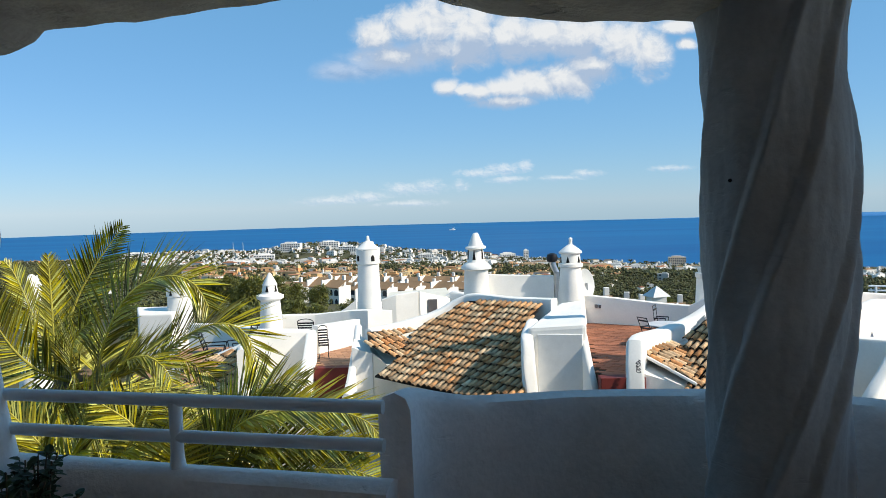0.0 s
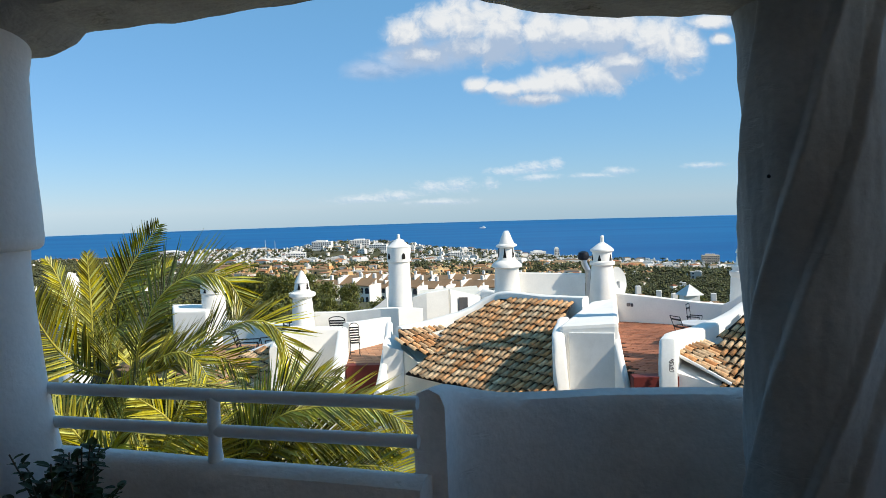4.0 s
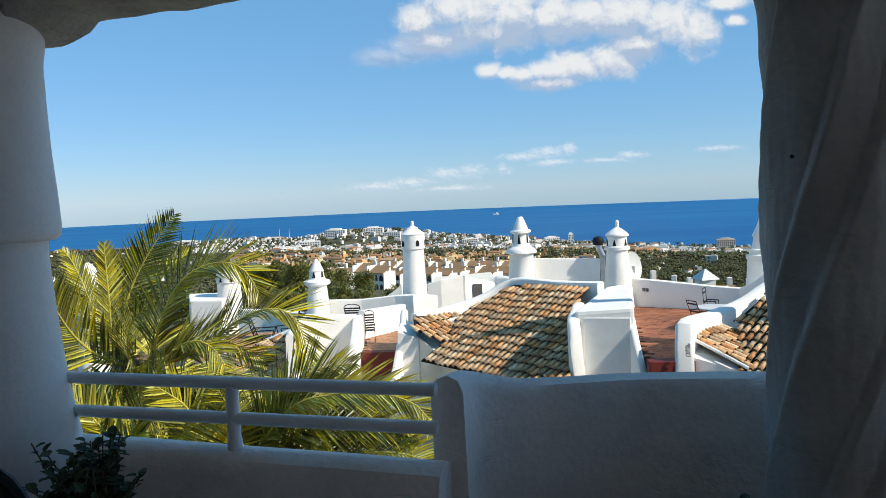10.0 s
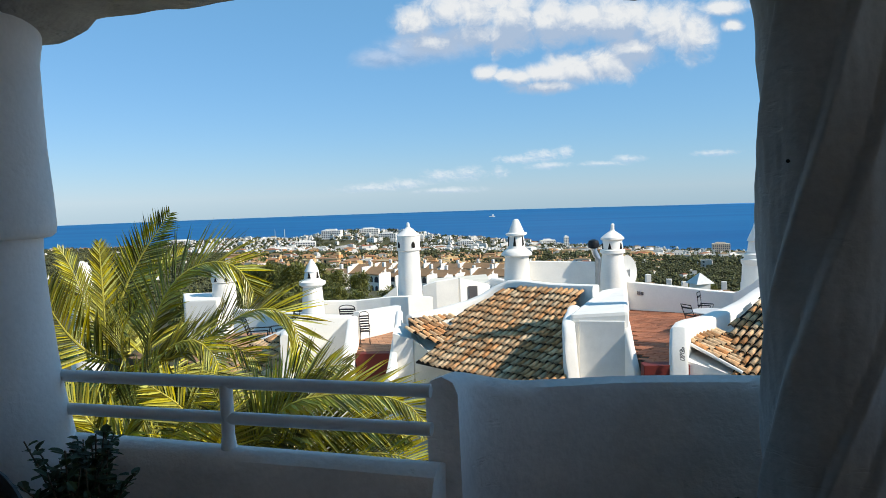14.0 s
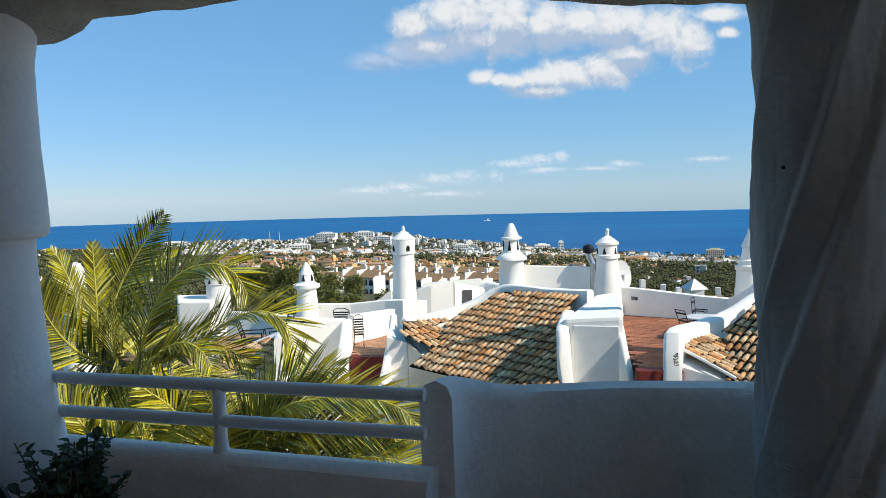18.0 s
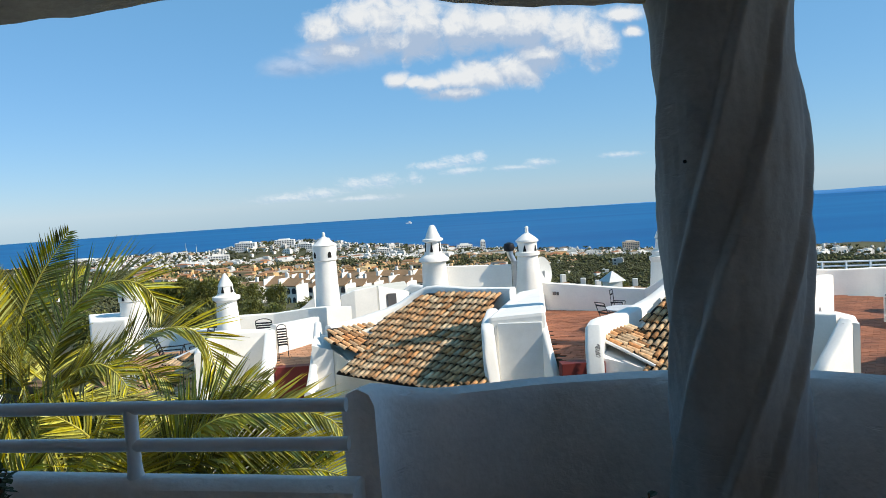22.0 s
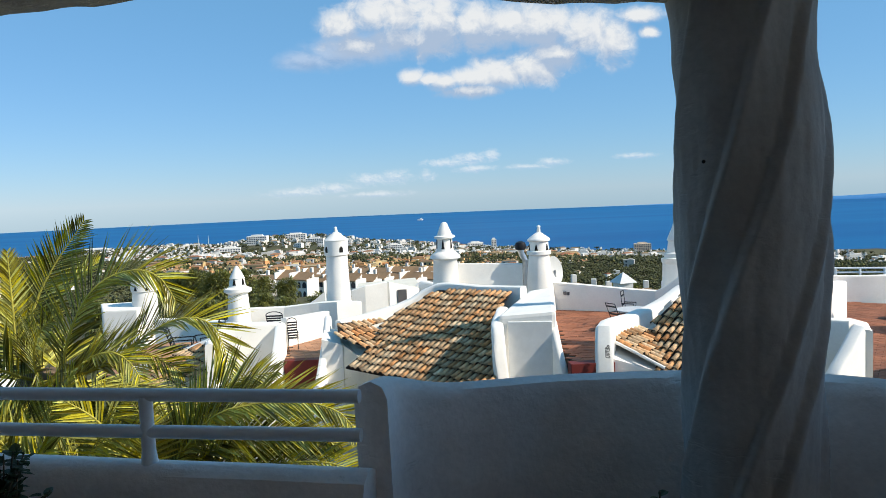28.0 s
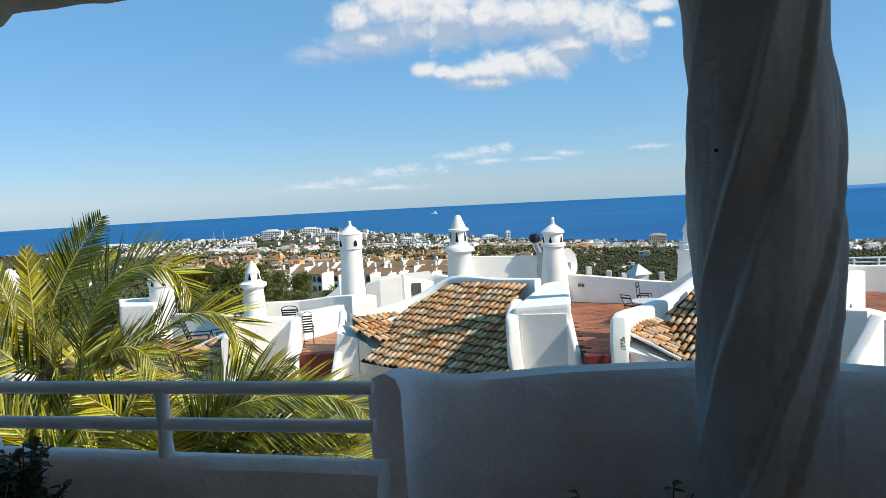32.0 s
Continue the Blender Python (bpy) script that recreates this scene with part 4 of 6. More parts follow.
bm = soften(prism_bm([(-4.73, 17.00, -2.37)[:2], (-4.29, 17.20, -2.42)[:2], (-3.17, 17.40, -2.48)[:2], (-3.52, 20.00, -2.47)[:2], (-5.08, 20.50, -2.55)[:2], (-5.58, 20.00, -2.44)[:2]], -6.0, [(-4.70, 17.00, -1.53)[2], (-4.24, 17.20, -1.20)[2], (-3.10, 17.40, -1.25)[2], (-3.56, 20.00, -1.63)[2], (-5.04, 20.50, -1.69)[2], (-5.52, 20.00, -2.05)[2]]), 0.05)
part("stair_head", bm, WHITEWASH, left_house, "whitewashed stair head")
wall_run("pier", [(-3.18, 17.70, -1.29), (-3.10, 17.20, -1.31), (-3.06, 16.70, -1.54), (-3.05, 16.20, -1.85), (-3.04, 15.60, -2.24)], -5.0, 0.24, WHITEWASH, left_house, rough=0.012)
wall_run("parapet", [(-4.55, 20.60, -1.32), (-3.54, 20.60, -1.34), (-2.54, 20.40, -1.23), (-2.09, 20.20, -1.18), (-1.51, 20.60, -1.27)], -4.0, 0.25, WHITEWASH, left_house, curve=False, round_top=False)
wall_run("pier", [(-2.01, 17.30, -1.12), (-1.98, 16.90, -1.13), (-1.98, 16.50, -1.41), (-2.01, 16.10, -1.75), (-2.03, 15.70, -2.00), (-2.08, 15.30, -2.24)], -5.0, 0.16, WHITEWASH, left_house, rough=0.012)
FZ = -1.95
wall_run("parapet", [(-3.17, 18.15, -1.26), (-2.72, 18.75, -1.29), (-2.28, 19.40, -1.32)], -4.0, 0.2, WHITEWASH, left_house, curve=False, rough=0.008, round_top=False)
terrace("terrace_brown", "brown clay tiled terrace by the steps", [(-2.9, 16.62), (-2.02, 16.62), (-2.1, 18.0), (-2.3, 19.3), (-3.05, 18.25), (-3.1, 17.6)], FZ, CLAY_BROWN, turn=radians(15))
bm = bmesh.new()
box(bm, (-2.92, 16.42, -2.7), (-1.98, 16.68, FZ + 0.008), 0.015)
setting(part("step_riser", bm, RISER), "dark red stair riser", "step")
slat_chair("terrace_chair", "black slatted stacking chair at the head of the red steps", (-2.87, 17.55, FZ), 14, lean=10, wide=0.44, high=0.72)
slat_chair("terrace_chair", "black slatted lounge chair behind the white parapet", (-3.45, 18.9, FZ), 178, lean=28, wide=0.8, high=0.76)

# white walls and boxes behind
back_row = thing("back_house", "row of whitewashed houses with flat roofs", "house")
part("wall", soften(prism_bm([(-10.25, 25.0), (-9.12, 25.0), (-9.35, 27.0), (-11.1, 27.0)], -6.0, -1.82), 0.05), WHITEWASH, back_row)
wall_run("wall", [(-8.16, 24.00, -2.00), (-6.92, 23.60, -2.02), (-5.88, 23.00, -2.00), (-5.29, 22.40, -1.82)], -6.0, 0.3, WHITEWASH, back_row)
wall_run("wall", [(-1.85, 22.40, -1.19), (-1.46, 22.40, -1.07), (-0.82, 22.60, -1.00)], -4.0, 0.2, WHITEWASH, back_row, curve=False, rough=0.006, round_top=False)
wall_run("wall", [(-0.82, 22.60, -1.00), (-0.29, 23.80, -1.28), (0.22, 24.60, -1.52)], -4.0, 0.2, WHITEWASH, back_row, curve=False, rough=0.006, round_top=False)
wall_run("wall", [(-3.47, 24.00, -1.83), (-3.17, 24.00, -1.64), (-2.80, 24.00, -1.37)], -4.0, 0.3, WHITEWASH, back_row, curve=False, round_top=False)
part("flat_roof", prism_bm([(-1.87, 22.60, -1.48)[:2], (-0.83, 22.80, -1.27)[:2], (0.21, 24.60, -1.71)[:2], (0.07, 27.00, -1.83)[:2], (-1.89, 26.00, -1.65)[:2]], -4.0, -1.4), CREAM, back_row, "pale flat roof")
wall_run("parapet", [(1.02, 18.62, -0.165), (1.9, 18.62, -0.20), (2.72, 18.60, -0.235)], -2.0, 0.16, WHITEWASH, back_row, curve=False, rough=0.008, round_top=False)
wall_run("parapet", [(0.07, 24.50, -1.36), (0.26, 24.50, -1.24), (0.80, 24.20, -1.31)], -3.0, 0.25, WHITEWASH, back_row)
bm = bmesh.new()
dp = Vector((-0.36, 23.00, -1.69))
box(bm, (dp.x - 0.14, dp.y - 0.03, dp.z - 0.1), (dp.x + 0.14, dp.y + 0.05, dp.z + 0.38), 0.01)
part("door", bm, GREY_DOOR, back_row, "dark grey hatch door")
lowl = thing("porch_house", "low whitewashed house with a clay tile porch roof", "house")
PORCH = [(-4.62, 17.1), (-5.95, 17.3), (-6.3, 14.6), (-4.0, 14.4)]
part("wall", prism_bm([(-4.7, 17.0), (-5.9, 17.2), (-6.1, 15.0), (-4.3, 14.8)], -6.0, [-1.75, -2.15, -2.9, -2.5]), CREAM, lowl)
tiled_roof(lowl, (-4.70, 17.0, -1.62), UP_A, RISE, PORCH, seed=8)
# wall added edge-on to the view so that its shadow covers the porch tiles
wall_run("wall", [(-4.66, 17.0, -1.50), (-4.31, 15.7, -1.30), (-3.96, 14.4, -1.10)], -5.0, 0.16, WHITEWASH, lowl, "rendered end wall added to shade the porch roof", curve=False, rough=0.008)
wall_run("parapet", [(-6.6, 17.6, -2.15), (-5.9, 17.35, -1.97), (-5.3, 17.3, -1.72), (-4.6, 17.3, -1.46)], -5.0, 0.25, WHITEWASH, lowl)
terrace("terrace_left", "pale terrace with chairs behind the palm", [(-7.5, 17.7), (-4.6, 17.6), (-4.6, 21.5), (-7.5, 21.5)], -2.35, CLAY_BROWN)
slat_chair("terrace_chair", "black folding chair on the terrace behind the palm", (-5.75, 18.6, -2.35), 100)
slat_chair("terrace_chair", "black folding chair on the terrace behind the palm", (-5.2, 18.9, -2.35), -60)

# far right: terrace with a built-in barbecue, shrub and tiled roof
TZ = -2.38
terrace("terrace_barbecue", "red clay tiled terrace with a built-in barbecue", [(8.11, 12.77), (10.11, 12.5), (11.97, 14.9), (15.3, 17.82), (17.29, 19.95), (13.7, 23.41), (11.44, 22.88), (10.11, 17.82)], TZ, turn=radians(-35))
bbq_house = thing("barbecue_house", "whitewashed house with a walled roof terrace", "house")
wall_run("parapet", [(12.98, 23.41, -1.47), (13.65, 23.41, -1.55), (14.55, 23.14, -1.55), (15.66, 22.88, -1.54), (17.63, 22.08, -1.65)], -6.0, 0.25, WHITEWASH, bbq_house)
wall_run("parapet", [(9.65, 17.96, -1.30), (10.89, 19.29, -1.21), (12.13, 20.75, -1.33)], -6.0, 0.3, WHITEWASH, bbq_house)
wall_run("stair_wall", [(6.74, 12.90, -0.87), (7.09, 12.70, -0.85), (7.43, 12.50, -0.85), (7.58, 12.40, -0.90), (7.43, 12.10, -0.96)], -7.0, 0.3, WHITEWASH, bbq_house, "whitewashed stair wall in shade")
wall_run("stair_wall", [(7.42, 12.20, -0.91), (7.03, 11.90, -1.23), (6.60, 11.60, -1.57), (6.47, 11.50, -1.83)], -7.0, 0.25, WHITEWASH, bbq_house)
wall_run("parapet", [(8.08, 11.97, -2.01), (8.94, 12.77, -1.62), (9.79, 13.57, -1.33), (10.35, 14.10, -1.29), (10.92, 14.50, -1.51)], -7.0, 0.26, WHITEWASH, bbq_house)
wall_run("parapet", [(13.35, 16.85, -1.80), (13.7, 17.15, -1.42), (14.2, 17.6, -1.18), (15.1, 18.3, -1.18)], -6.0, 0.35, WHITEWASH, bbq_house)
part("wall", prism_bm([(11.59, 15.30, -1.95)[:2], (12.79, 13.96, -1.85)[:2], (17.83, 18.62, -2.07)[:2], (15.07, 18.89, -1.87)[:2]], -7.0, -2.19), WHITEWASH, bbq_house)
tiled_roof(bbq_house, (11.15, 14.90, -1.65), (0.60, 0.80), 0.22, [(11.15, 14.90, -1.65)[:2], (12.43, 13.57, -1.75)[:2], (14.94, 15.60, -1.20)[:2], (13.05, 16.40, -1.22)[:2]], seed=11)
for off in (0.0, 0.14):
    bm = bmesh.new()
    a, b = Vector((13.56, 23.90, -1.50)), Vector((18.41, 22.50, -1.53))
    tube(bm, [a + Vector((0, 0, off)), a.lerp(b, 0.5) + Vector((0, 0, off)), b + Vector((0, 0, off))], 0.03, 8)
    part("rail", bm, RAIL_PAINT, bbq_house, "white rail")
for k in range(7):
    bm = bmesh.new()
    q = a.lerp(b, (k + 0.3) / 7)
    box(bm, (q.x - 0.03, q.y - 0.03, q.z - 0.25), (q.x + 0.03, q.y + 0.03, q.z + 0.15), 0.008)
    part("rail_post", bm, RAIL_PAINT, bbq_house)

bbq = thing("barbecue", "white masonry barbecue with cupboard, hood and open shelves", "barbecue")
BM = Matrix.Translation((12.99, 17.84, TZ)) @ pose(0, 0, 0, 0, 0, 13) @ Matrix.Scale(0.8, 4)


def bbq_block(name, lo, hi, mat, label="", bevel=0.012, parent=None):
    bm = bmesh.new()
    box(bm, lo, hi, bevel, BM)
    return part(name, bm, mat, parent or bbq, label)


# open shelves under a dark worktop, along the cupboard's door side
for y in (1.12, 0.46, -0.20, -0.86):
    bbq_block("upright", (-0.52, y - 0.035, 0), (-0.02, y + 0.035, 0.86), WHITEWASH)
bbq_block("shelf", (-0.51, -0.86, 0.0), (-0.02, 1.12, 0.05), WHITEWASH)
bbq_block("shelf", (-0.51, -0.86, 0.40), (-0.02, 1.12, 0.45), WHITEWASH)
bbq_block("shelf", (-0.53, -0.88, 0.80), (-0.02, 1.14, 0.865), WHITEWASH)
bbq_block("back_panel", (-0.05, -0.88, 0.0), (0.0, 1.14, 0.86), WHITEWASH)
bbq_block("worktop", (-0.50, -0.86, 0.867), (0.92, 1.12, 0.90), GREY_DOOR, "dark worktop")
bbq_block("plinth", (0.0, 0.0, 0.0), (0.91, 0.96, 0.866), WHITEWASH)
cup = bbq_block("cupboard", (0.0, 0.0, 0.90), (0.91, 0.96, 1.58), WHITEWASH)
for y in (0.13, 0.50):
    bbq_block("cupboard_door", (-0.018, y, 0.95), (0.0, y + 0.33, 1.50), DOOR, "white panelled door", 0.006, cup)
    bbq_block("door_panel", (-0.03, y + 0.06, 1.02), (-0.018, y + 0.27, 1.43), DOOR, "", 0.004, cup)
bm = bmesh.new()
lathe(bm, [(0.66, 1.58), (0.60, 1.63), (0.42, 1.86), (0.31, 2.10), (0.275, 2.30), (0.275, 2.56), (0.36, 2.575), (0.35, 2.61), (0.17, 2.80), (0.07, 2.86), (0.02, 2.88)], 4, (0, 0, 0), turn=math.pi / 4)
wobble(bm, 0.012, 2.5)
bmesh.ops.transform(bm, matrix=BM @ Matrix.Translation((0.455, 0.48, 0)), verts=bm.verts[:])
part("hood", bm, WHITEWASH, bbq, "tapered chimney hood")
r3 = BM.to_3x3()
for dx, dy in ((0, -1), (-1, 0)):
    arch_hole(bbq, BM @ Vector((0.455 + dx * 0.195, 0.48 + dy * 0.195, 2.31)), r3 @ Vector((dx, dy, 0)), 0.13, 0.22)
lamp = thing("wall_lamp", "round dark lantern on the barbecue hood", "lamp")
bm = bmesh.new()
lathe(bm, [(0.02, -0.07), (0.055, -0.05), (0.07, 0.0), (0.055, 0.05), (0.02, 0.07)], 12, BM @ Vector((0.55, -0.085, 1.50)))
part("globe", bm, DARK_METAL, lamp, smooth=True)
for y, r in ((0.72, 0.10), (0.10, 0.08)):
    pan = thing("cooking_pot", "dark cooking pot on the barbecue shelf", "pot")
    bm = bmesh.new()
    lathe(bm, [(r * 0.9, 0.002), (r, 0.012), (r, 0.10), (r * 0.94, 0.10), (r * 0.9, 0.02), (0.01, 0.02)], 20, BM @ Vector((-0.27, y, 0.45)))
    part("body", bm, DARK_METAL, pan)
grille = thing("window_grille", "white metal grille gate at the stair head", "grille")
gp = Vector((8.20, 13.15, -1.64))
for k in range(5):
    bm = bmesh.new()
    box(bm, (gp.x + 0.02 + 0.03 * k, gp.y + 0.04 * k - 0.01, gp.z - 0.05), (gp.x + 0.035 + 0.03 * k, gp.y + 0.04 * k + 0.01, gp.z + 0.42))
    part("bar", bm, RAIL_PAINT, grille)
for k in range(5):
    bm = bmesh.new()
    tube(bm, [(gp.x + 0.02, gp.y - 0.01, gp.z + 0.1 * k), (gp.x + 0.16, gp.y + 0.17, gp.z + 0.1 * k)], 0.008, 6)
    part("crossbar", bm, RAIL_PAINT, grille)


# ---- palms and shrubs ----
def rib_line(base, az, el, length, bend, rng, n=26):
    """A rib that leaves the crown at el degrees and bends down along its length."""
    a = radians(az)
    out, across = Vector((math.cos(a), math.sin(a), 0)), Vector((-math.sin(a), math.cos(a), 0))
    p, pts = Vector(base), []
    sway = rng.uniform(-0.25, 0.25)
    for k in range(n + 1):
        t = k / n
        e = radians(el) - radians(bend) * (t ** 1.35)
        pts.append(p.copy())
        p = p + (out * math.cos(e) + Vector((0, 0, 1)) * math.sin(e) + across * sway * t).normalized() * length / n
    return pts


def frond_bm(pts, rng, face=(0, 0, 1), width=0.56, spacing=0.032):
    """A feather leaf: stiff narrow folded leaflets in a V along both sides of a rib; face is where its upper side looks."""
    bm = bmesh.new()
    cum = [0.0]
    for a, b in zip(pts, pts[1:]):
        cum.append(cum[-1] + (b - a).length)
    pairs = int(cum[-1] * 0.88 / spacing)
    k = 0
    for i in range(pairs):
        t = 0.12 + 0.88 * i / (pairs - 1)
        dist = t * cum[-1]
        while k < len(pts) - 2 and cum[k + 1] < dist:
            k += 1
        d = (pts[k + 1] - pts[k]).normalized()
        q = pts[k] + d * (dist - cum[k])
        nrm = Vector(face) - d * d.dot(Vector(face))
        if nrm.length < 0.2:
            nrm = Vector((0.1, -1, 0)) - d * d.dot(Vector((0.1, -1, 0)))
        nrm.normalize()
        side = d.cross(nrm)
        ln = 1.16 * width * (math.sin(math.pi * min(1.0, t * 0.84 + 0.14)) ** 0.55) * rng.uniform(0.86, 1.08)
        for s in (1, -1):
            w = (side * s + d * (0.75 + 0.75 * t + rng.uniform(-0.1, 0.1)) + nrm * (0.38 - 0.12 * t + rng.uniform(-0.12, 0.12))).normalized()
            wid = 0.0160 * (1.1 - 0.45 * t)
            m1 = q + w * ln * 0.45
            tip = q + w * ln + Vector((0, 0, -1)) * ln * rng.uniform(0.0, 0.09)
            across = w.cross(nrm).normalized()
            v = [bm.verts.new(x) for x in (q - across * wid * 0.5, q + across * wid * 0.5, m1 + across * wid, m1 - across * wid, tip)]
            c0, c1 = bm.verts.new(q - nrm * wid * 0.3), bm.verts.new(m1 - nrm * wid * 0.55)
            bm.faces.new((v[0], c0, c1, v[3]))
            bm.faces.new((c0, v[1], v[2], c1))
            bm.faces.new((v[3], c1, v[4]))
            bm.faces.new((c1, v[2], v[4]))
    return bm


def palm(name, label, crown, ground_z, fronds, seed, trunk_r=0.22, grown=()):
    rng = random.Random(seed)
    th = thing(name, label, "palm tree")
    c = Vector(crown)
    bm = bmesh.new()
    h = c.z - ground_z
    prof = []
    rows = int(h / 0.11)
    for k in range(rows + 1):
        z = -h + h * k / rows
        prof.append((trunk_r * (1.25 - 0.25 * k / rows) * (1.0 + 0.06 * (k % 2)), z))
    prof += [(trunk_r * 1.35, 0.02), (trunk_r * 1.1, 0.12), (trunk_r * 0.4, 0.2)]
    lathe(bm, prof, 18, c)
    wobble(bm, 0.03, 5.0)
    part("trunk", bm, BARK, th, "scaly brown trunk")
    lines = []
    for az, el, ln, bend in fronds:
        a = radians(az)
        foot = c + Vector((math.cos(a) * trunk_r * 0.6, math.sin(a) * trunk_r * 0.6, 0.05))
        lines.append((rib_line(foot, az, el, ln, bend, rng), (0, 0, 1), 0.54))
    for way, face, width in grown:
        lines.append((smooth_path([c + Vector((0, 0, 0.05))] + list(way), 0.09), face, width))
    for pts, face, width in lines:
        fr = part("frond", frond_bm(pts, rng, face, width), FROND, th)
        bm = bmesh.new()
        tube(bm, pts, 0.022, 6, 0.2)
        part("rib", bm, RACHIS, fr, "yellow-green leaf rib", smooth=True)
    return th


rng = random.Random(21)
crown_fronds = [(-20, -8, 2.2, 50), (95, 24, 1.8, 80), (118, 26, 1.9, 80), (140, 30, 1.8, 90), (165, 12, 1.9, 80), (0, -14, 2.2, 45), (-40, -18, 2.1, 45), (-75, -22, 1.9, 40), (-110, -18, 1.9, 45), (-150, -14, 2.1, 50), (180, -12, 2.2, 45), (35, -12, 2.3, 45)]
for k in range(30):
    crown_fronds.append((rng.uniform(-180, 180), rng.uniform(-62, -14), rng.uniform(1.6, 2.3), rng.uniform(35, 70)))
# the upper fronds, each by the way its rib grows
grown = [
    ([(-3.97, 7.60, 0.19), (-3.96, 7.55, 0.56), (-3.94, 7.50, 0.86), (-3.92, 7.45, 1.18)], (0.75, -0.60, 0.1), 0.30),
    ([(-4.03, 7.90, 0.20), (-3.91, 7.90, 0.63), (-3.68, 7.85, 1.00), (-3.46, 7.80, 1.27), (-3.30, 7.75, 1.45)], (0.45, -0.85, 0.25), 0.42),
    ([(-3.51, 7.50, 0.02), (-3.42, 7.45, 0.27), (-3.27, 7.40, 0.57), (-3.09, 7.35, 0.80), (-2.85, 7.30, 0.94), (-2.57, 7.20, 0.98), (-2.37, 7.15, 0.89), (-2.24, 7.10, 0.69)], (-0.1, -0.75, 0.65), 0.58),
    ([(-3.20, 7.40, -0.01), (-2.85, 7.30, 0.14), (-2.57, 7.20, 0.35), (-2.28, 7.10, 0.50), (-2.02, 7.00, 0.53), (-1.85, 6.95, 0.43), (-1.76, 6.90, 0.23), (-1.72, 6.85, -0.01)], (0.0, -0.55, 0.85), 0.54),
    ([(-3.88, 7.30, 0.02), (-3.97, 7.10, 0.18), (-4.02, 6.90, 0.39), (-4.04, 6.70, 0.66), (-4.04, 6.60, 0.86)], (0.45, -0.85, 0.3), 0.60),
    ([(-4.37, 8.20, 0.15), (-4.62, 8.40, 0.45), (-4.78, 8.50, 0.74), (-4.91, 8.55, 0.97), (-5.02, 8.60, 1.07)], (0.2, -0.8, 0.5), 0.30),
    ([(-3.28, 7.20, 0.03), (-3.01, 7.00, 0.21), (-2.77, 6.90, 0.27), (-2.58, 6.80, 0.18), (-2.47, 6.70, 0.07)], (0.1, -0.6, 0.8), 0.46),
    ([(-4.00, 8.10, 0.10), (-3.95, 8.30, 0.45), (-3.81, 8.50, 0.75), (-3.53, 8.60, 0.98)], (-0.5, -0.7, 0.3), 0.40),
    ([(-3.41, 7.60, -0.10), (-3.01, 7.50, 0.10), (-2.60, 7.30, 0.16), (-2.25, 7.20, -0.02)], (-0.4, -0.5, 0.75), 0.50),
    ([(-3.70, 7.40, -0.05), (-3.62, 7.20, 0.22), (-3.46, 7.00, 0.46), (-3.30, 6.90, 0.58)], (-0.3, -0.9, 0.3), 0.46),
    ([(-3.56, 7.30, -0.29), (-3.42, 6.90, -0.46), (-3.35, 6.60, -0.67)], (0.1, -0.9, 0.4), 0.50),
]
palm("palm_tree", "date palm with arching sunlit yellow-green fronds", (-3.83, 7.80, -0.24), -5.2, crown_fronds, 5, grown=grown)
low_fronds = [(100, 30, 2.0, 80), (140, 25, 2.0, 85), (180, 10, 2.0, 60), (-60, 20, 1.8, 60), (-100, 20, 1.8, 60), (-140, 20, 1.9, 60), (0, -5, 2.3, 40), (30, -5, 2.3, 40), (-30, 5, 2.0, 50), (160, 5, 2.1, 60)]
for k in range(24):
    low_fronds.append((rng.uniform(-180, 180), rng.uniform(-55, -6), rng.uniform(1.7, 2.3), rng.uniform(40, 70)))
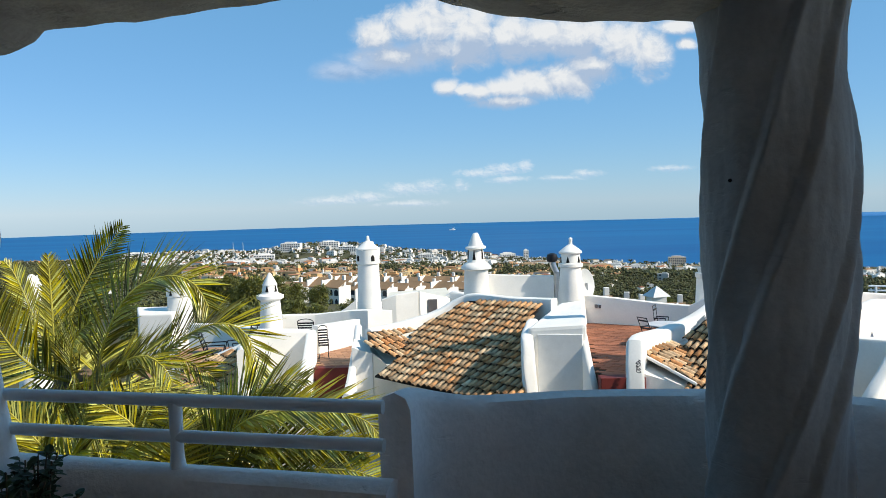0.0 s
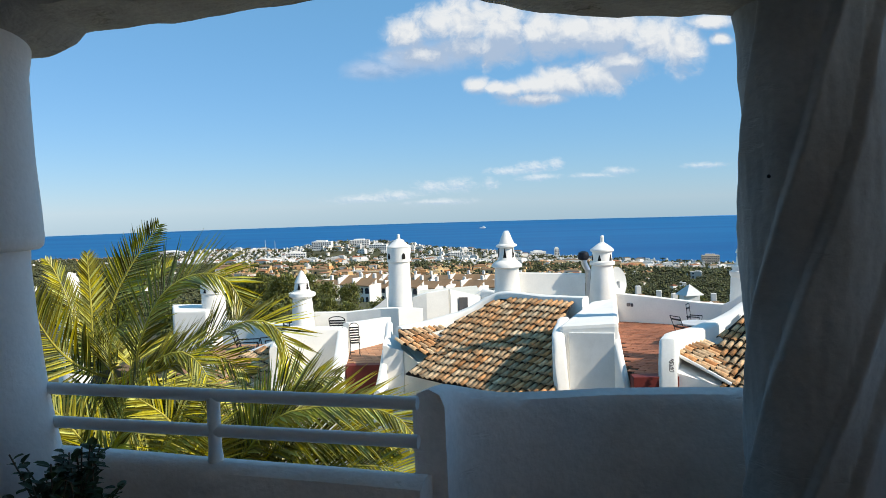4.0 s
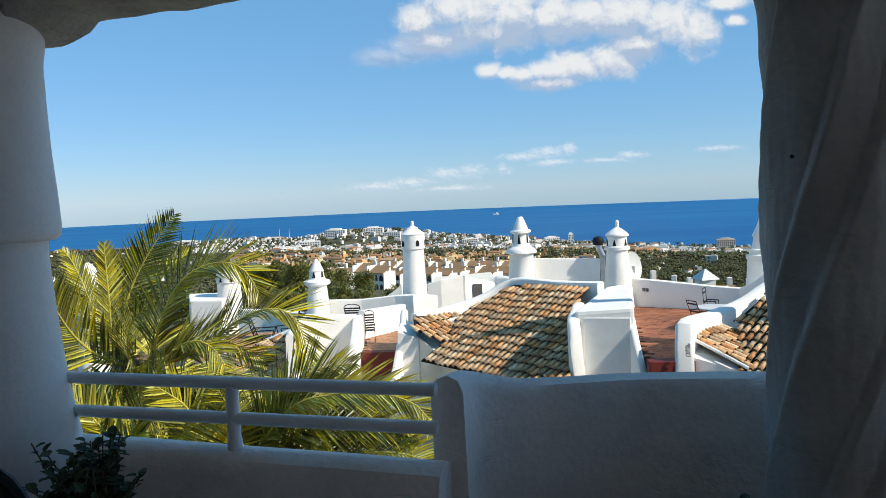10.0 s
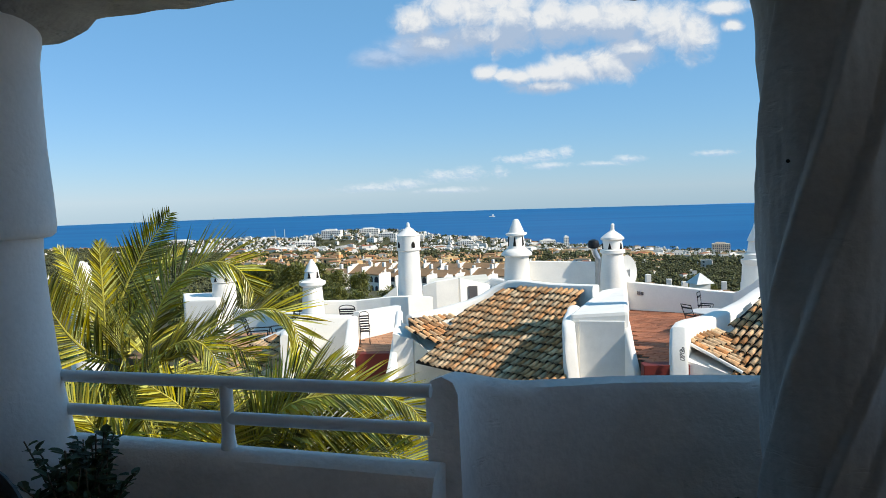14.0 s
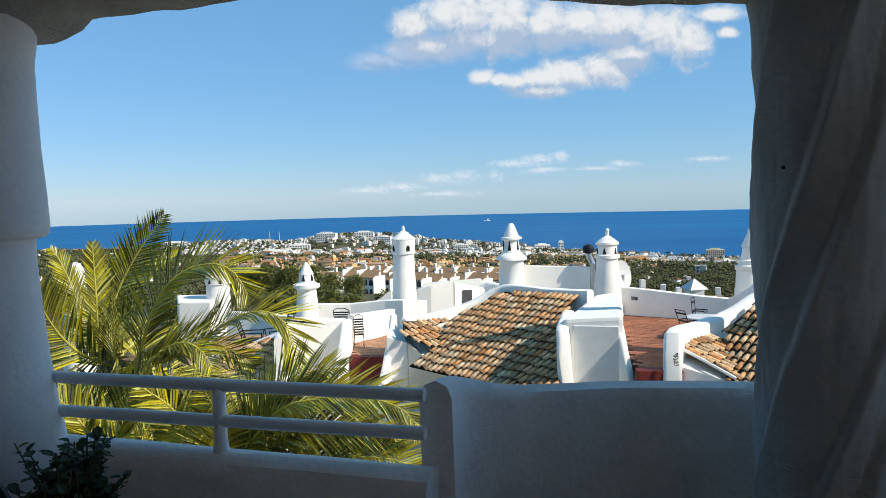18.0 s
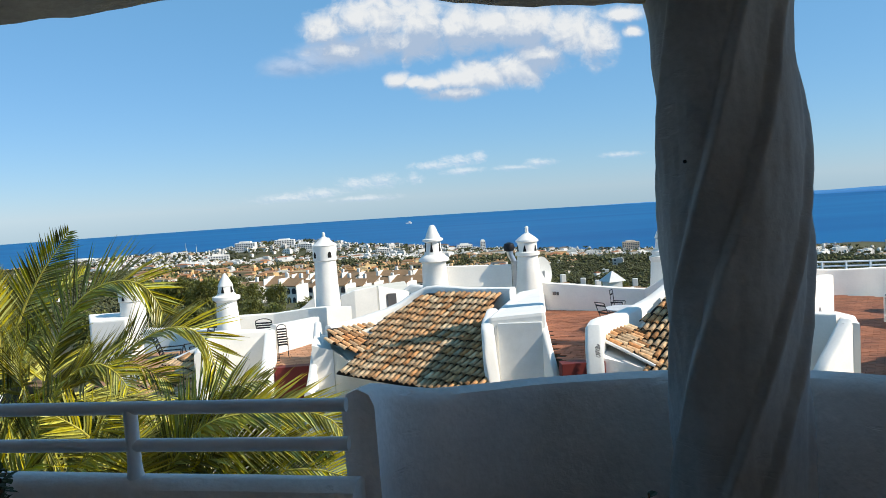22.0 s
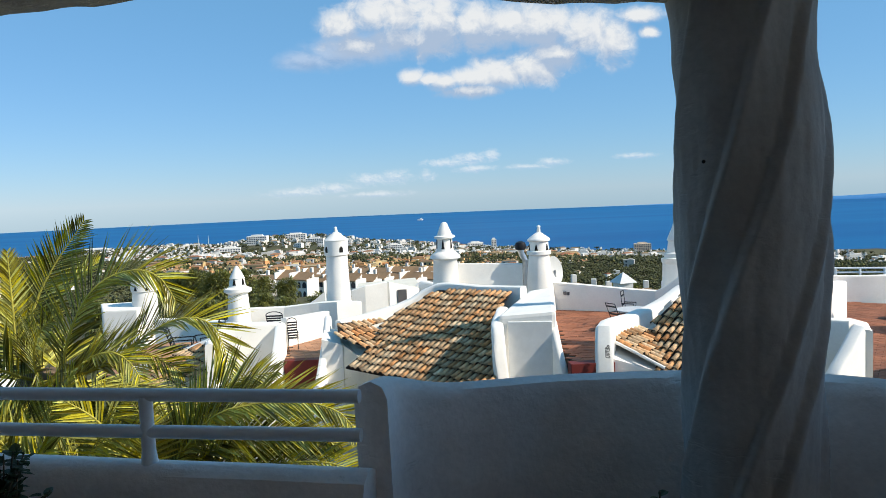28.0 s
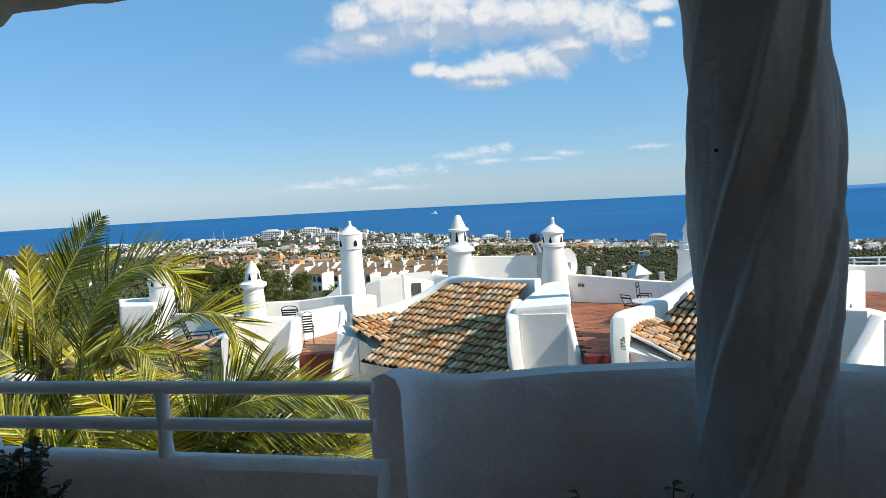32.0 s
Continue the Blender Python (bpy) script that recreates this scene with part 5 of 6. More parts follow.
grown = [
    ([(-1.98, 6.30, -0.46), (-1.65, 6.10, -0.13), (-1.33, 6.00, -0.04), (-0.99, 5.90, 0.00)], (0.0, -0.55, 0.85), 0.50),
    ([(-1.90, 6.30, -0.60), (-1.46, 6.10, -0.40), (-1.07, 6.00, -0.36), (-0.69, 5.90, -0.40)], (0.0, -0.6, 0.8), 0.50),
    ([(-2.18, 6.40, -0.73), (-1.96, 6.40, -0.29), (-1.61, 6.40, 0.05), (-1.20, 6.30, 0.15)], (-0.1, -0.7, 0.7), 0.46),
    ([(-2.53, 6.30, -0.64), (-2.57, 6.10, -0.18), (-2.75, 5.90, 0.09)], (0.3, -0.7, 0.6), 0.50),
    ([(-2.34, 6.30, -0.69), (-2.21, 6.00, -0.16), (-2.21, 5.80, 0.08)], (0.2, -0.9, 0.4), 0.48),
([(-1.99, 6.3, -0.47), (-1.74, 6.2, -0.23), (-1.53, 6.1, -0.11), (-1.33, 6.0, -0.03), (-1.0, 5.9, 0.0), (-0.79, 5.8, -0.01), (-0.61, 5.7, -0.06), (-0.5, 5.65, -0.17)], (0.0, -0.6, 0.8), 0.50),
    ([(-2.13, 6.6, -0.46), (-1.78, 6.5, -0.24), (-1.45, 6.4, -0.14), (-1.13, 6.3, -0.11), (-0.78, 6.2, -0.16)], (0.0, -0.5, 0.85), 0.36),
    ([(-1.62, 6.0, -0.52), (-1.36, 5.9, -0.48), (-1.12, 5.8, -0.46), (-0.91, 5.7, -0.42), (-0.69, 5.6, -0.41), (-0.5, 5.5, -0.44)], (0.0, -0.6, 0.8), 0.50),
    ([(-1.77, 6.2, -0.46), (-1.49, 6.1, -0.32), (-1.23, 6.0, -0.26), (-0.93, 5.9, -0.25), (-0.65, 5.8, -0.33)], (0.0, -0.6, 0.8), 0.50),
    ([(-3.17, 6.2, -0.59), (-3.08, 6.15, -0.37), (-2.99, 6.1, -0.13), (-2.88, 6.05, 0.09), (-2.73, 6.0, 0.3)], (0.0, -0.6, 0.8), 0.50),
    ([(-2.82, 6.1, -0.55), (-2.57, 6.0, -0.32), (-2.28, 5.9, -0.17), (-2.01, 5.8, -0.12)], (0.0, -0.6, 0.8), 0.50),
    ([(-3.27, 6.3, -0.57), (-3.41, 6.2, -0.33), (-3.49, 6.1, -0.13), (-3.55, 6.0, 0.02)], (0.0, -0.6, 0.8), 0.50),
    ([(-2.07, 6.20, -0.71), (-1.56, 5.90, -0.61), (-1.07, 5.70, -0.50)], (0.0, -0.6, 0.8), 0.48),
]
palm("palm_tree", "lower date palm with dense sunlit fronds", (-2.40, 6.40, -1.13), -5.0, low_fronds, 8, grown=grown)


def shrub(name, label, centre, radii, ground_z, leaves, leaf_len, seed, mat=None, lumps=14, category="shrub"):
    """A leafy bush: a trunk, limbs to its clumps, and many single leaves with gaps between clumps."""
    rg = random.Random(seed)
    th = thing(name, label, category)
    c, r = Vector(centre), Vector(radii)
    bm = bmesh.new()
    clumps = []
    for k in range(lumps):
        d = Vector((rg.gauss(0, 1), rg.gauss(0, 1), rg.gauss(0.3, 0.8))).normalized() * rg.uniform(0.35, 0.85)
        clumps.append((c + Vector((d.x * r.x, d.y * r.y, d.z * r.z)), rg.uniform(0.28, 0.5)))
    foot = Vector((c.x, c.y, ground_z))
    fork = Vector((c.x, c.y, c.z - r.z * 0.7))
    tube(bm, [foot, foot.lerp(fork, 0.5) + Vector((0.06, 0.03, 0)), fork], 0.10 * r.x, 8, 0.7)
    for q, _ in clumps:
        tube(bm, [fork, fork.lerp(q, 0.5) + Vector((0, 0, 0.1 * r.z)), q], 0.04 * r.x, 6, 0.3)
    part("trunk", bm, BARK, th)
    bm = bmesh.new()
    for k in range(leaves):
        q, s = rg.choice(clumps)
        d = Vector((rg.gauss(0, 1), rg.gauss(0, 1), rg.gauss(0, 1))).normalized()
        rad = rg.uniform(0.5, 1.0) ** 0.5
        p = q + Vector((d.x * r.x, d.y * r.y, d.z * r.z)) * s * rad
        leaf_card(bm, p, d + Vector((rg.uniform(-0.6, 0.6), rg.uniform(-0.6, 0.6), rg.uniform(-0.3, 0.7))), leaf_len * rg.uniform(0.7, 1.2), leaf_len * 0.4, rg.uniform(0, 0.4), oval=leaves > 3000)
    part("crown", bm, mat or LEAF, th, "glossy dark green leaves")
    return th


shrub("shrub", "dense evergreen shrub with long glossy leaves", (8.33, 9.50, -1.09), (1.25, 1.1, 0.85), -6.5, 9500, 0.12, 31, lumps=38)

# second shrub, out of view, added for its shade on the terrace floor
shrub("shrub", "unseen evergreen shrub added to shade the barbecue terrace", (13.4, 12.3, -0.3), (1.4, 1.3, 1.1), -6.5, 3200, 0.2, 37, lumps=26)


# ---- hillside, town and sea ----
SEA_Z = -125.0
SHORE = 0.895              # the waterline, as a share of the table below
AZ_SHORE = [(-90, 2900), (-45, 2750), (-30, 2596), (-12, 2230), (1, 2014), (17, 1658), (27, 1560), (36, 1500), (60, 1600), (90, 1700)]
PROFILE = [(0, -5.0), (30, -7.5), (100, -16), (250, -33), (400, -43), (600, -56), (950, -79), (1300, -101), (1600, -116), (1790, -125), (2000, -133), (2300, -145), (6000, -155)]


def lerp_table(tab, x):
    if x <= tab[0][0]:
        return tab[0][1]
    for (a, fa), (b, fb) in zip(tab, tab[1:]):
        if x <= b:
            return fa + (fb - fa) * (x - a) / (b - a)
    return tab[-1][1]


HILLS = [(-215, 1330, 24, 130, 200), (-330, 1480, 14, 220, 160), (-60, 1500, 14, 160, 150), (-560, 1750, 18, 200, 200), (900, 1250, 10, 300, 120)]


def ground_z(x, y):
    r = math.hypot(x, y)
    az = math.degrees(math.atan2(x, y))
    z = lerp_table(PROFILE, r * 2000 / lerp_table(AZ_SHORE, az) if r > 60 else r)
    for hx, hy, h, sx, sy in HILLS:
        z += h * math.exp(-((x - hx) / sx) ** 2 - ((y - hy) / sy) ** 2)
    if r > 60:
        z += 2.5 * noise.noise(Vector((x * 0.008, y * 0.008, 0))) * min(1, r / 400)
    return z


verts, faces = [(0, 0, -5.0)], []
radii = [4, 10, 18, 28, 40, 60, 90, 130, 180, 240, 300, 360, 420, 500, 580, 660, 750, 850, 950, 1050, 1150, 1250, 1350, 1450, 1550, 1650, 1780, 1900, 2050, 2200, 2400, 2700, 3100]
NA = 144
for r in radii:
    for i in range(NA):
        a = 2 * math.pi * i / NA
        x, y = r * math.sin(a), r * math.cos(a)
        verts.append((x, y, ground_z(x, y) if y > -200 else -5.0 - r * 0.02))
for i in range(NA):
    faces.append((0, 1 + i, 1 + (i + 1) % NA))
for j in range(len(radii) - 1):
    for i in range(NA):
        a, b = 1 + j * NA + i, 1 + j * NA + (i + 1) % NA
        faces.append((a, b, b + NA, a + NA))
setting(raw("ground", verts, [f[::-1] for f in faces], GROUND, smooth=True), "dry scrub hillside falling to the coast", "ground")

verts, faces = [], []
sea_r = [900, 1500, 2200, 3000, 4000, 4940]
NS = 180
for r in sea_r:
    for i in range(NS):
        a = 2 * math.pi * i / NS
        verts.append((r * math.sin(a), r * math.cos(a), SEA_Z))
for j in range(len(sea_r) - 1):
    for i in range(NS):
        a, b = j * NS + i, j * NS + (i + 1) % NS
        faces.append((a, a + NS, b + NS, b))
setting(raw("water", verts, faces, water), "calm deep blue sea to the horizon", "sea")


# far coast across the water, a low hazy line
verts, faces = [], []
for i in range(81):
    az = 14 + 60 * i / 80
    a = radians(az)
    h = max(0.5, lerp_table([(14, 0), (22, 8), (30, 21), (36, 32), (42, 41), (60, 46), (74, 30)], az) + 3.0 * noise.noise(Vector((az * 0.5, 0, 0))) + 1.5 * noise.noise(Vector((az * 2.0, 3, 0))))
    for r, z in ((4890, SEA_Z - 2), (4915, SEA_Z + h), (4935, SEA_Z - 2)):
        verts.append((r * math.sin(a), r * math.cos(a), z))
for i in range(80):
    for k in range(2):
        faces.append((3 * i + k, 3 * i + 3 + k, 3 * i + 4 + k, 3 * i + 1 + k))
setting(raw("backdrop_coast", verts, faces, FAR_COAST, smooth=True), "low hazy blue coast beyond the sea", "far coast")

# pale court, mostly hidden, added to bounce warm light up into the balcony
bm = prism_bm([(-14, 3.5), (16, 3.5), (16, 13.5), (2, 12.5), (-6, 13.5), (-14, 13.0)], -6.5, -4.85)
setting(part("pavement", bm, PAVING), "pale court added between the houses to bounce warm light", "pavement")


class Heap:
    """Collects many small blocks into one mesh."""

    def __init__(self):
        self.v, self.f = [], []

    def add(self, pts, faces):
        k = len(self.v)
        self.v += pts
        self.f += [tuple(k + i for i in f) for f in faces]


QUADS = [(0, 1, 5, 4), (1, 2, 6, 5), (2, 3, 7, 6), (3, 0, 4, 7), (4, 5, 6, 7)]


def block_pts(x, y, z0, z1, w, d, turn):
    c, s = math.cos(turn), math.sin(turn)
    plan = [(x + c * a * w / 2 - s * b * d / 2, y + s * a * w / 2 + c * b * d / 2) for a, b in ((-1, -1), (1, -1), (1, 1), (-1, 1))]
    return [(px, py, z0) for px, py in plan] + [(px, py, z1) for px, py in plan]


def far_house(heaps, x, y, w, d, h, turn, roofed, rg, wall="white"):
    """A small far house: walls, parapet or hipped roof, window openings proud by a few centimetres."""
    z = ground_z(x, y)
    heaps[wall].add(block_pts(x, y, z - 3, z + h, w, d, turn), QUADS)
    c, s = math.cos(turn), math.sin(turn)
    if roofed:
        b = block_pts(x, y, z + h, z + h, w * 1.08, d * 1.08, turn)[4:]
        ridge = [(x + c * a * w * 0.22, y + s * a * w * 0.22, z + h + d * 0.22) for a in (-1, 1)]
        heaps["roof"].add(b + ridge, [(0, 1, 5, 4), (1, 2, 5), (2, 3, 4, 5), (3, 0, 4)])
    else:
        heaps[wall].add(block_pts(x + c * w * 0.15, y + s * w * 0.15, z + h, z + h + rg.uniform(0.6, 2.4), w * 0.45, d * 0.6, turn), QUADS)
    for fl in range(max(1, int(h / 3))):
        n = max(2, int(w / 3.2))
        for i in range(n):
            if rg.random() < 0.2:
                continue
            a = (i + 0.5) / n * w - w / 2
            ww = rg.uniform(0.5, 0.9)
            zz = z + fl * 3 + 0.9
            fx, fy = x + s * (d / 2 + 0.04), y - c * (d / 2 + 0.04)
            heaps["glass"].add([(fx + c * (a - ww), fy + s * (a - ww), zz), (fx + c * (a + ww), fy + s * (a + ww), zz), (fx + c * (a + ww), fy + s * (a + ww), zz + 1.5), (fx + c * (a - ww), fy + s * (a - ww), zz + 1.5)], [(0, 1, 2, 3)])


rg = random.Random(77)
heaps = {k: Heap() for k in ("white", "ochre", "roof", "glass")}
trees = Heap()
OCT_V = [(1, 0, 0), (0, 1, 0), (-1, 0, 0), (0, -1, 0), (0, 0, 1), (0, 0, -1)]
OCT_F = [(0, 1, 4), (1, 2, 4), (2, 3, 4), (3, 0, 4), (1, 0, 5), (2, 1, 5), (3, 2, 5), (0, 3, 5)]


def far_tree(x, y, size, clumps=5):
    z = ground_z(x, y)
    for k in range(clumps):
        cx, cy = x + rg.uniform(-0.5, 0.5) * size, y + rg.uniform(-0.5, 0.5) * size
        cz = z + size * rg.uniform(0.25, 0.75)
        r = size * rg.uniform(0.14, 0.30) * (1.0 if clumps < 10 else 0.62)
        a = rg.uniform(0, 1.57)
        c, d = math.cos(a), math.sin(a)
        trees.add([(cx + (c * u - d * v) * r * rg.uniform(0.6, 1.3), cy + (d * u + c * v) * r * rg.uniform(0.6, 1.3), cz + w * r * rg.uniform(0.5, 1.1)) for u, v, w in OCT_V], OCT_F)


def at_az(az, r):
    return r * math.sin(radians(az)), r * math.cos(radians(az))


def built_up(az, r):
    """How densely the land is built, and in which colour."""
    shore = lerp_table(AZ_SHORE, az)
    k = r / shore
    if -19 < az < 8 and 0.2 < k < 0.42:
        return 0.85, "ochre"
    if -22 < az < 4 and k >= 0.42:
        return (0.95 if k < 0.8 else 0.6), "white"
    if 4 <= az < 14 and k > 0.40:
        return 0.85, "white" if k > 0.55 else "ochre"
    if az >= 14 and k > 0.62:
        return 0.75, "white"
    if az < -22 and k > 0.82:
        return 0.5, "ochre"
    return 0.05, "white"


for _ in range(14500):
    az = rg.uniform(-36, 46)
    r = math.sqrt(rg.uniform(330 ** 2, 2400 ** 2)) if rg.random() < 0.55 else rg.uniform(330, 1100)
    if r > lerp_table(AZ_SHORE, az) * SHORE * 0.985:
        continue
    x, y = at_az(az, r)
    dens, colour = built_up(az, r)
    if noise.noise(Vector((x * 0.006, y * 0.006, 4.0))) * 0.9 + 0.55 > dens and rg.random() > dens * 0.35:
        continue
    big = rg.random() < 0.10
    w, d, h = (rg.uniform(18, 34), rg.uniform(10, 14), rg.choice((6, 9, 9, 12))) if big else (rg.uniform(6, 13), rg.uniform(6, 10), rg.choice((3.2, 6, 6, 7)))
    k = 0.33 if r < 900 else 0.55
    w, d, h = w * k, d * k, h * (0.52 if r < 900 else 0.72)
    far_house(heaps, x, y, w, d, h, rg.uniform(-0.7, 0.7), rg.random() < (0.75 if colour == "ochre" else 0.25), rg, colour if rg.random() < 0.8 else "white")
for _ in range(22000):
    az = rg.uniform(-38, 48)
    r = math.sqrt(rg.uniform(120 ** 2, 2400 ** 2)) if rg.random() < 0.5 else rg.uniform(130, 1000)
    if r > lerp_table(AZ_SHORE, az) * SHORE * 0.985:
        continue
    x, y = at_az(az, r)
    dens, _c = built_up(az, r)
    if rg.random() < dens * 0.22:
        continue
    if r < 300 and -15 < az < 9:
        continue
    far_tree(x, y, rg.uniform(3.0, 7.0) * (0.55 if r < 300 else 0.8 if r < 700 else 1.25), 22 if r < 600 else 8)

TOWN_LABEL = {"white": "white houses of the distant town", "ochre": "ochre and orange houses of the distant town", "roof": "clay tile roofs of the distant town", "glass": "dark windows of the distant town"}
TOWN_MAT = {"white": TOWN_WHITE, "ochre": TOWN_OCHRE, "roof": TOWN_ROOF, "glass": TOWN_GLASS}
town = tagged(raw("town_houses", heaps["white"].v, heaps["white"].f, TOWN_WHITE), TOWN_LABEL["white"], "town", "", "stuff")
for k in ("ochre", "roof", "glass"):
    tagged(raw("town_" + ("walls" if k == "ochre" else "roofs" if k == "roof" else "windows"), heaps[k].v, heaps[k].f, TOWN_MAT[k], town), TOWN_LABEL[k], "", "", "stuff")
tagged(raw("woods", trees.v, trees.f, WOODS), "dark green pines and scrub between the houses", "trees", "", "stuff")


# larger buildings that stand out
def hotel(name, label, az, r, w, d, h, turn, mat, cols, base_up=0.0):
    x, y = at_az(az, r)
    z = ground_z(x, y) + base_up
    th = thing(name, label, "building")
    rot = pose(x, y, z, 0, 0, turn)
    bm = bmesh.new()
    box(bm, (-w / 2, -d / 2, -6), (w / 2, d / 2, h), 0, rot)
    box(bm, (-w * 0.3, -d * 0.3, h), (w * 0.25, d * 0.3, h + 2.2), 0, rot)
    part("wall", bm, mat, th)
    fl = max(1, int(h / 3))
    for j in range(fl):
        for i in range(cols):
            bm = bmesh.new()
            a = (i + 0.5) / cols * w - w / 2
            ww = w / cols * 0.3
            box(bm, (a - ww, -d / 2 - 0.08, j * 3 + 0.7), (a + ww, -d / 2 + 0.2, j * 3 + 2.4), 0, rot)
            part("window", bm, TOWN_GLASS, th)
    return th


BEIGE = material("hotel_beige", (0.66, 0.54, 0.42), 0.9, 0.06, 0.2, 2.0, 0.0)
hotel("hotel_block", "beige hotel block by the coast", 17.3, 1420, 30, 14, 16, -10, BEIGE, 9)
hotel("hotel_block", "slim white tower block", 6.3, 1450, 9, 9, 20, 0, TOWN_WHITE, 3)
hotel("hotel_block", "white apartment block by the coast", 4.9, 1500, 30, 12, 11, 5, TOWN_WHITE, 8)
hotel("hotel_block", "beige tower of a long seafront hotel", 34.2, 1300, 15, 11, 17, 0, BEIGE, 4)
hotel("hotel_block", "long beige seafront hotel", 35.3, 1310, 36, 12, 9, 0, BEIGE, 11)
hotel("warehouse", "long white building on the plain", -22.2, 1900, 62, 20, 10, 4, TOWN_WHITE, 8)
hotel("apartment_building", "white apartment building on the hill", -13.4, 1150, 30, 12, 10, 8, TOWN_WHITE, 8)
hotel("apartment_building", "white apartment building on the hill", -11.4, 1300, 34, 14, 13, -6, TOWN_WHITE, 9)
hotel("apartment_building", "white stepped apartment building on the hill", -15.3, 1000, 28, 12, 9, 4, TOWN_WHITE, 8)
hotel("apartment_building", "white apartment building on the hilltop", -8.6, 1320, 34, 14, 9, 0, TOWN_WHITE, 8, 2)
hotel("apartment_building", "white apartment building below the hilltop", -7.2, 1280, 30, 12, 9, -8, TOWN_WHITE, 8)
hotel("apartment_building", "white apartment building on the far slope", -1.3, 1300, 26, 12, 9, 0, TOWN_WHITE, 7)
for az in (-15.6, -14.9):
    mast = thing("radio_mast", "thin lattice radio mast above the town", "mast")
    x, y = at_az(az, 1750)
    bm = bmesh.new()
    tube(bm, [(x, y, ground_z(x, y) - 2), (x, y, ground_z(x, y) + 27)], 0.9, 6, 0.5)
    part("pole", bm, TOWN_WHITE, mast)


# nearer row houses below the village, with tiled roofs and arched openings
def row_house(az, r, turn, w=9.0, d=9.0, h=6.2):
    x, y = at_az(az, r)
    z = ground_z(x, y)
    th = thing("row_house", "white row house with a clay tile roof and dark openings", "house", "row houses below the village")
    rot = pose(x, y, z, 0, 0, turn)
    bm = bmesh.new()
    box(bm, (-w / 2, -d / 2, -5), (w / 2, d / 2, h), 0, rot)
    box(bm, (-w / 2 - 0.15, -d / 2 - 0.8, h - 0.1), (-w / 2 + 0.2, 1.0, h + 2.1), 0, rot)
    part("wall", bm, TOWN_WHITE, th)
    bm = bmesh.new()
    pts = [(-w / 2, -d / 2 - 0.5, h - 0.2), (w / 2, -d / 2 - 0.5, h - 0.2), (w / 2, 0.8, h + 1.9), (-w / 2, 0.8, h + 1.9)]
    up = [bm.verts.new(rot @ Vector(p)) for p in pts]
    dn = [bm.verts.new(rot @ (Vector(p) - Vector((0, 0, 0.3)))) for p in pts]
    bm.faces.new(up)
    bm.faces.new(dn[::-1])
    for i in range(4):
        bm.faces.new((up[i], up[(i + 1) % 4], dn[(i + 1) % 4], dn[i]))
    part("roof", bm, TOWN_ROOF, th, "sloping clay tile roof")
    bm = bmesh.new()
    box(bm, (w * 0.2, 1.0, h), (w * 0.2 + 1.0, 2.0, h + 3.4), 0.1, rot)
    part("chimney", bm, TOWN_WHITE, th)
    for j in range(2):
        for i in range(3):
            bm = bmesh.new()
            a = -w / 2 + w * (i + 0.5) / 3
            ww = 0.85 if (i + j) % 2 else 0.6
            zz = 0.4 + j * 3.0
            out = [(-ww, 0), (ww, 0), (ww, 1.3), (ww * 0.6, 1.8), (0, 2.0), (-ww * 0.6, 1.8), (-ww, 1.3)]
            fr = [bm.verts.new(rot @ Vector((a + p, -d / 2 - 0.06, zz + q))) for p, q in out]
            bk = [bm.verts.new(rot @ Vector((a + p, -d / 2 + 0.3, zz + q))) for p, q in out]
            bm.faces.new(fr)
            for k in range(len(out)):
                bm.faces.new((fr[k], fr[(k + 1) % len(out)], bk[(k + 1) % len(out)], bk[k]))
            part("window", bm, TOWN_GLASS, th, "dark arched opening")
    return th


for k in range(14):
    row_house(-11.5 + k * 1.15 + rg.uniform(-0.15, 0.15), 265 + 12 * math.sin(k * 1.7) + rg.uniform(-6, 6), rg.uniform(-6, 6) - 33, rg.uniform(6.0, 8.0), 6.0, rg.uniform(5.4, 6.6))
for k in range(10):
    row_house(-9.0 + k * 1.35 + rg.uniform(-0.2, 0.2), 330 + rg.uniform(-12, 12), rg.uniform(-8, 8) - 30, rg.uniform(6.0, 8.5), 6.0, 6.0)
for k in range(7):
    row_house(10.5 + k * 1.3, 150 + rg.uniform(-6, 6), rg.uniform(-15, 15), 5.0, 4.0, rg.uniform(3.2, 4.3))

pavilion = thing("pavilion", "small white pavilion with a grey pyramid roof below the terrace", "pavilion")
bm = bmesh.new()
box(bm, (21.85, 79.15, -15.0), (23.55, 80.85, -8.75))
part("wall", bm, TOWN_WHITE, pavilion)
bm = bmesh.new()
lathe(bm, [(1.5, -8.80), (1.42, -8.7), (0.05, -7.7)], 4, (22.7, 80.0, 0), turn=math.pi / 4 + 0.3)
part("roof", bm, GREY_DISH, pavilion, "pale grey pyramid roof")

# trees near the row houses
for az, r, s in ((-9.5, 190, 3.5), (-12.6, 170, 5.0), (-14.5, 160, 5.0), (-16.5, 165, 5.0), (-19, 170, 5.0), (-11.2, 210, 4.0), (16.5, 230, 4.5), (19, 240, 4.0), (-7.2, 120, 2.6), (-9.6, 105, 2.4), (-13.0, 95, 2.6), (-15.6, 90, 2.6), (-18.5, 85, 2.6), (-22, 80, 2.6), (-26, 90, 3.0), (-11.2, 120, 2.6)):
    x, y = at_az(az, r)
    gz = ground_z(x, y)
    shrub("tree", "olive green broad tree below the village", (x, y, gz + s * 0.8), (s * 0.75, s * 0.7, s * 0.8), gz - 1, 2600, s * 0.21, int(r + az * 3), TREE_LEAF, lumps=26, category="tree")

ship = thing("ship", "small white ship far out at sea", "ship")
sp = Vector((48.0, 3660.0, SEA_Z))
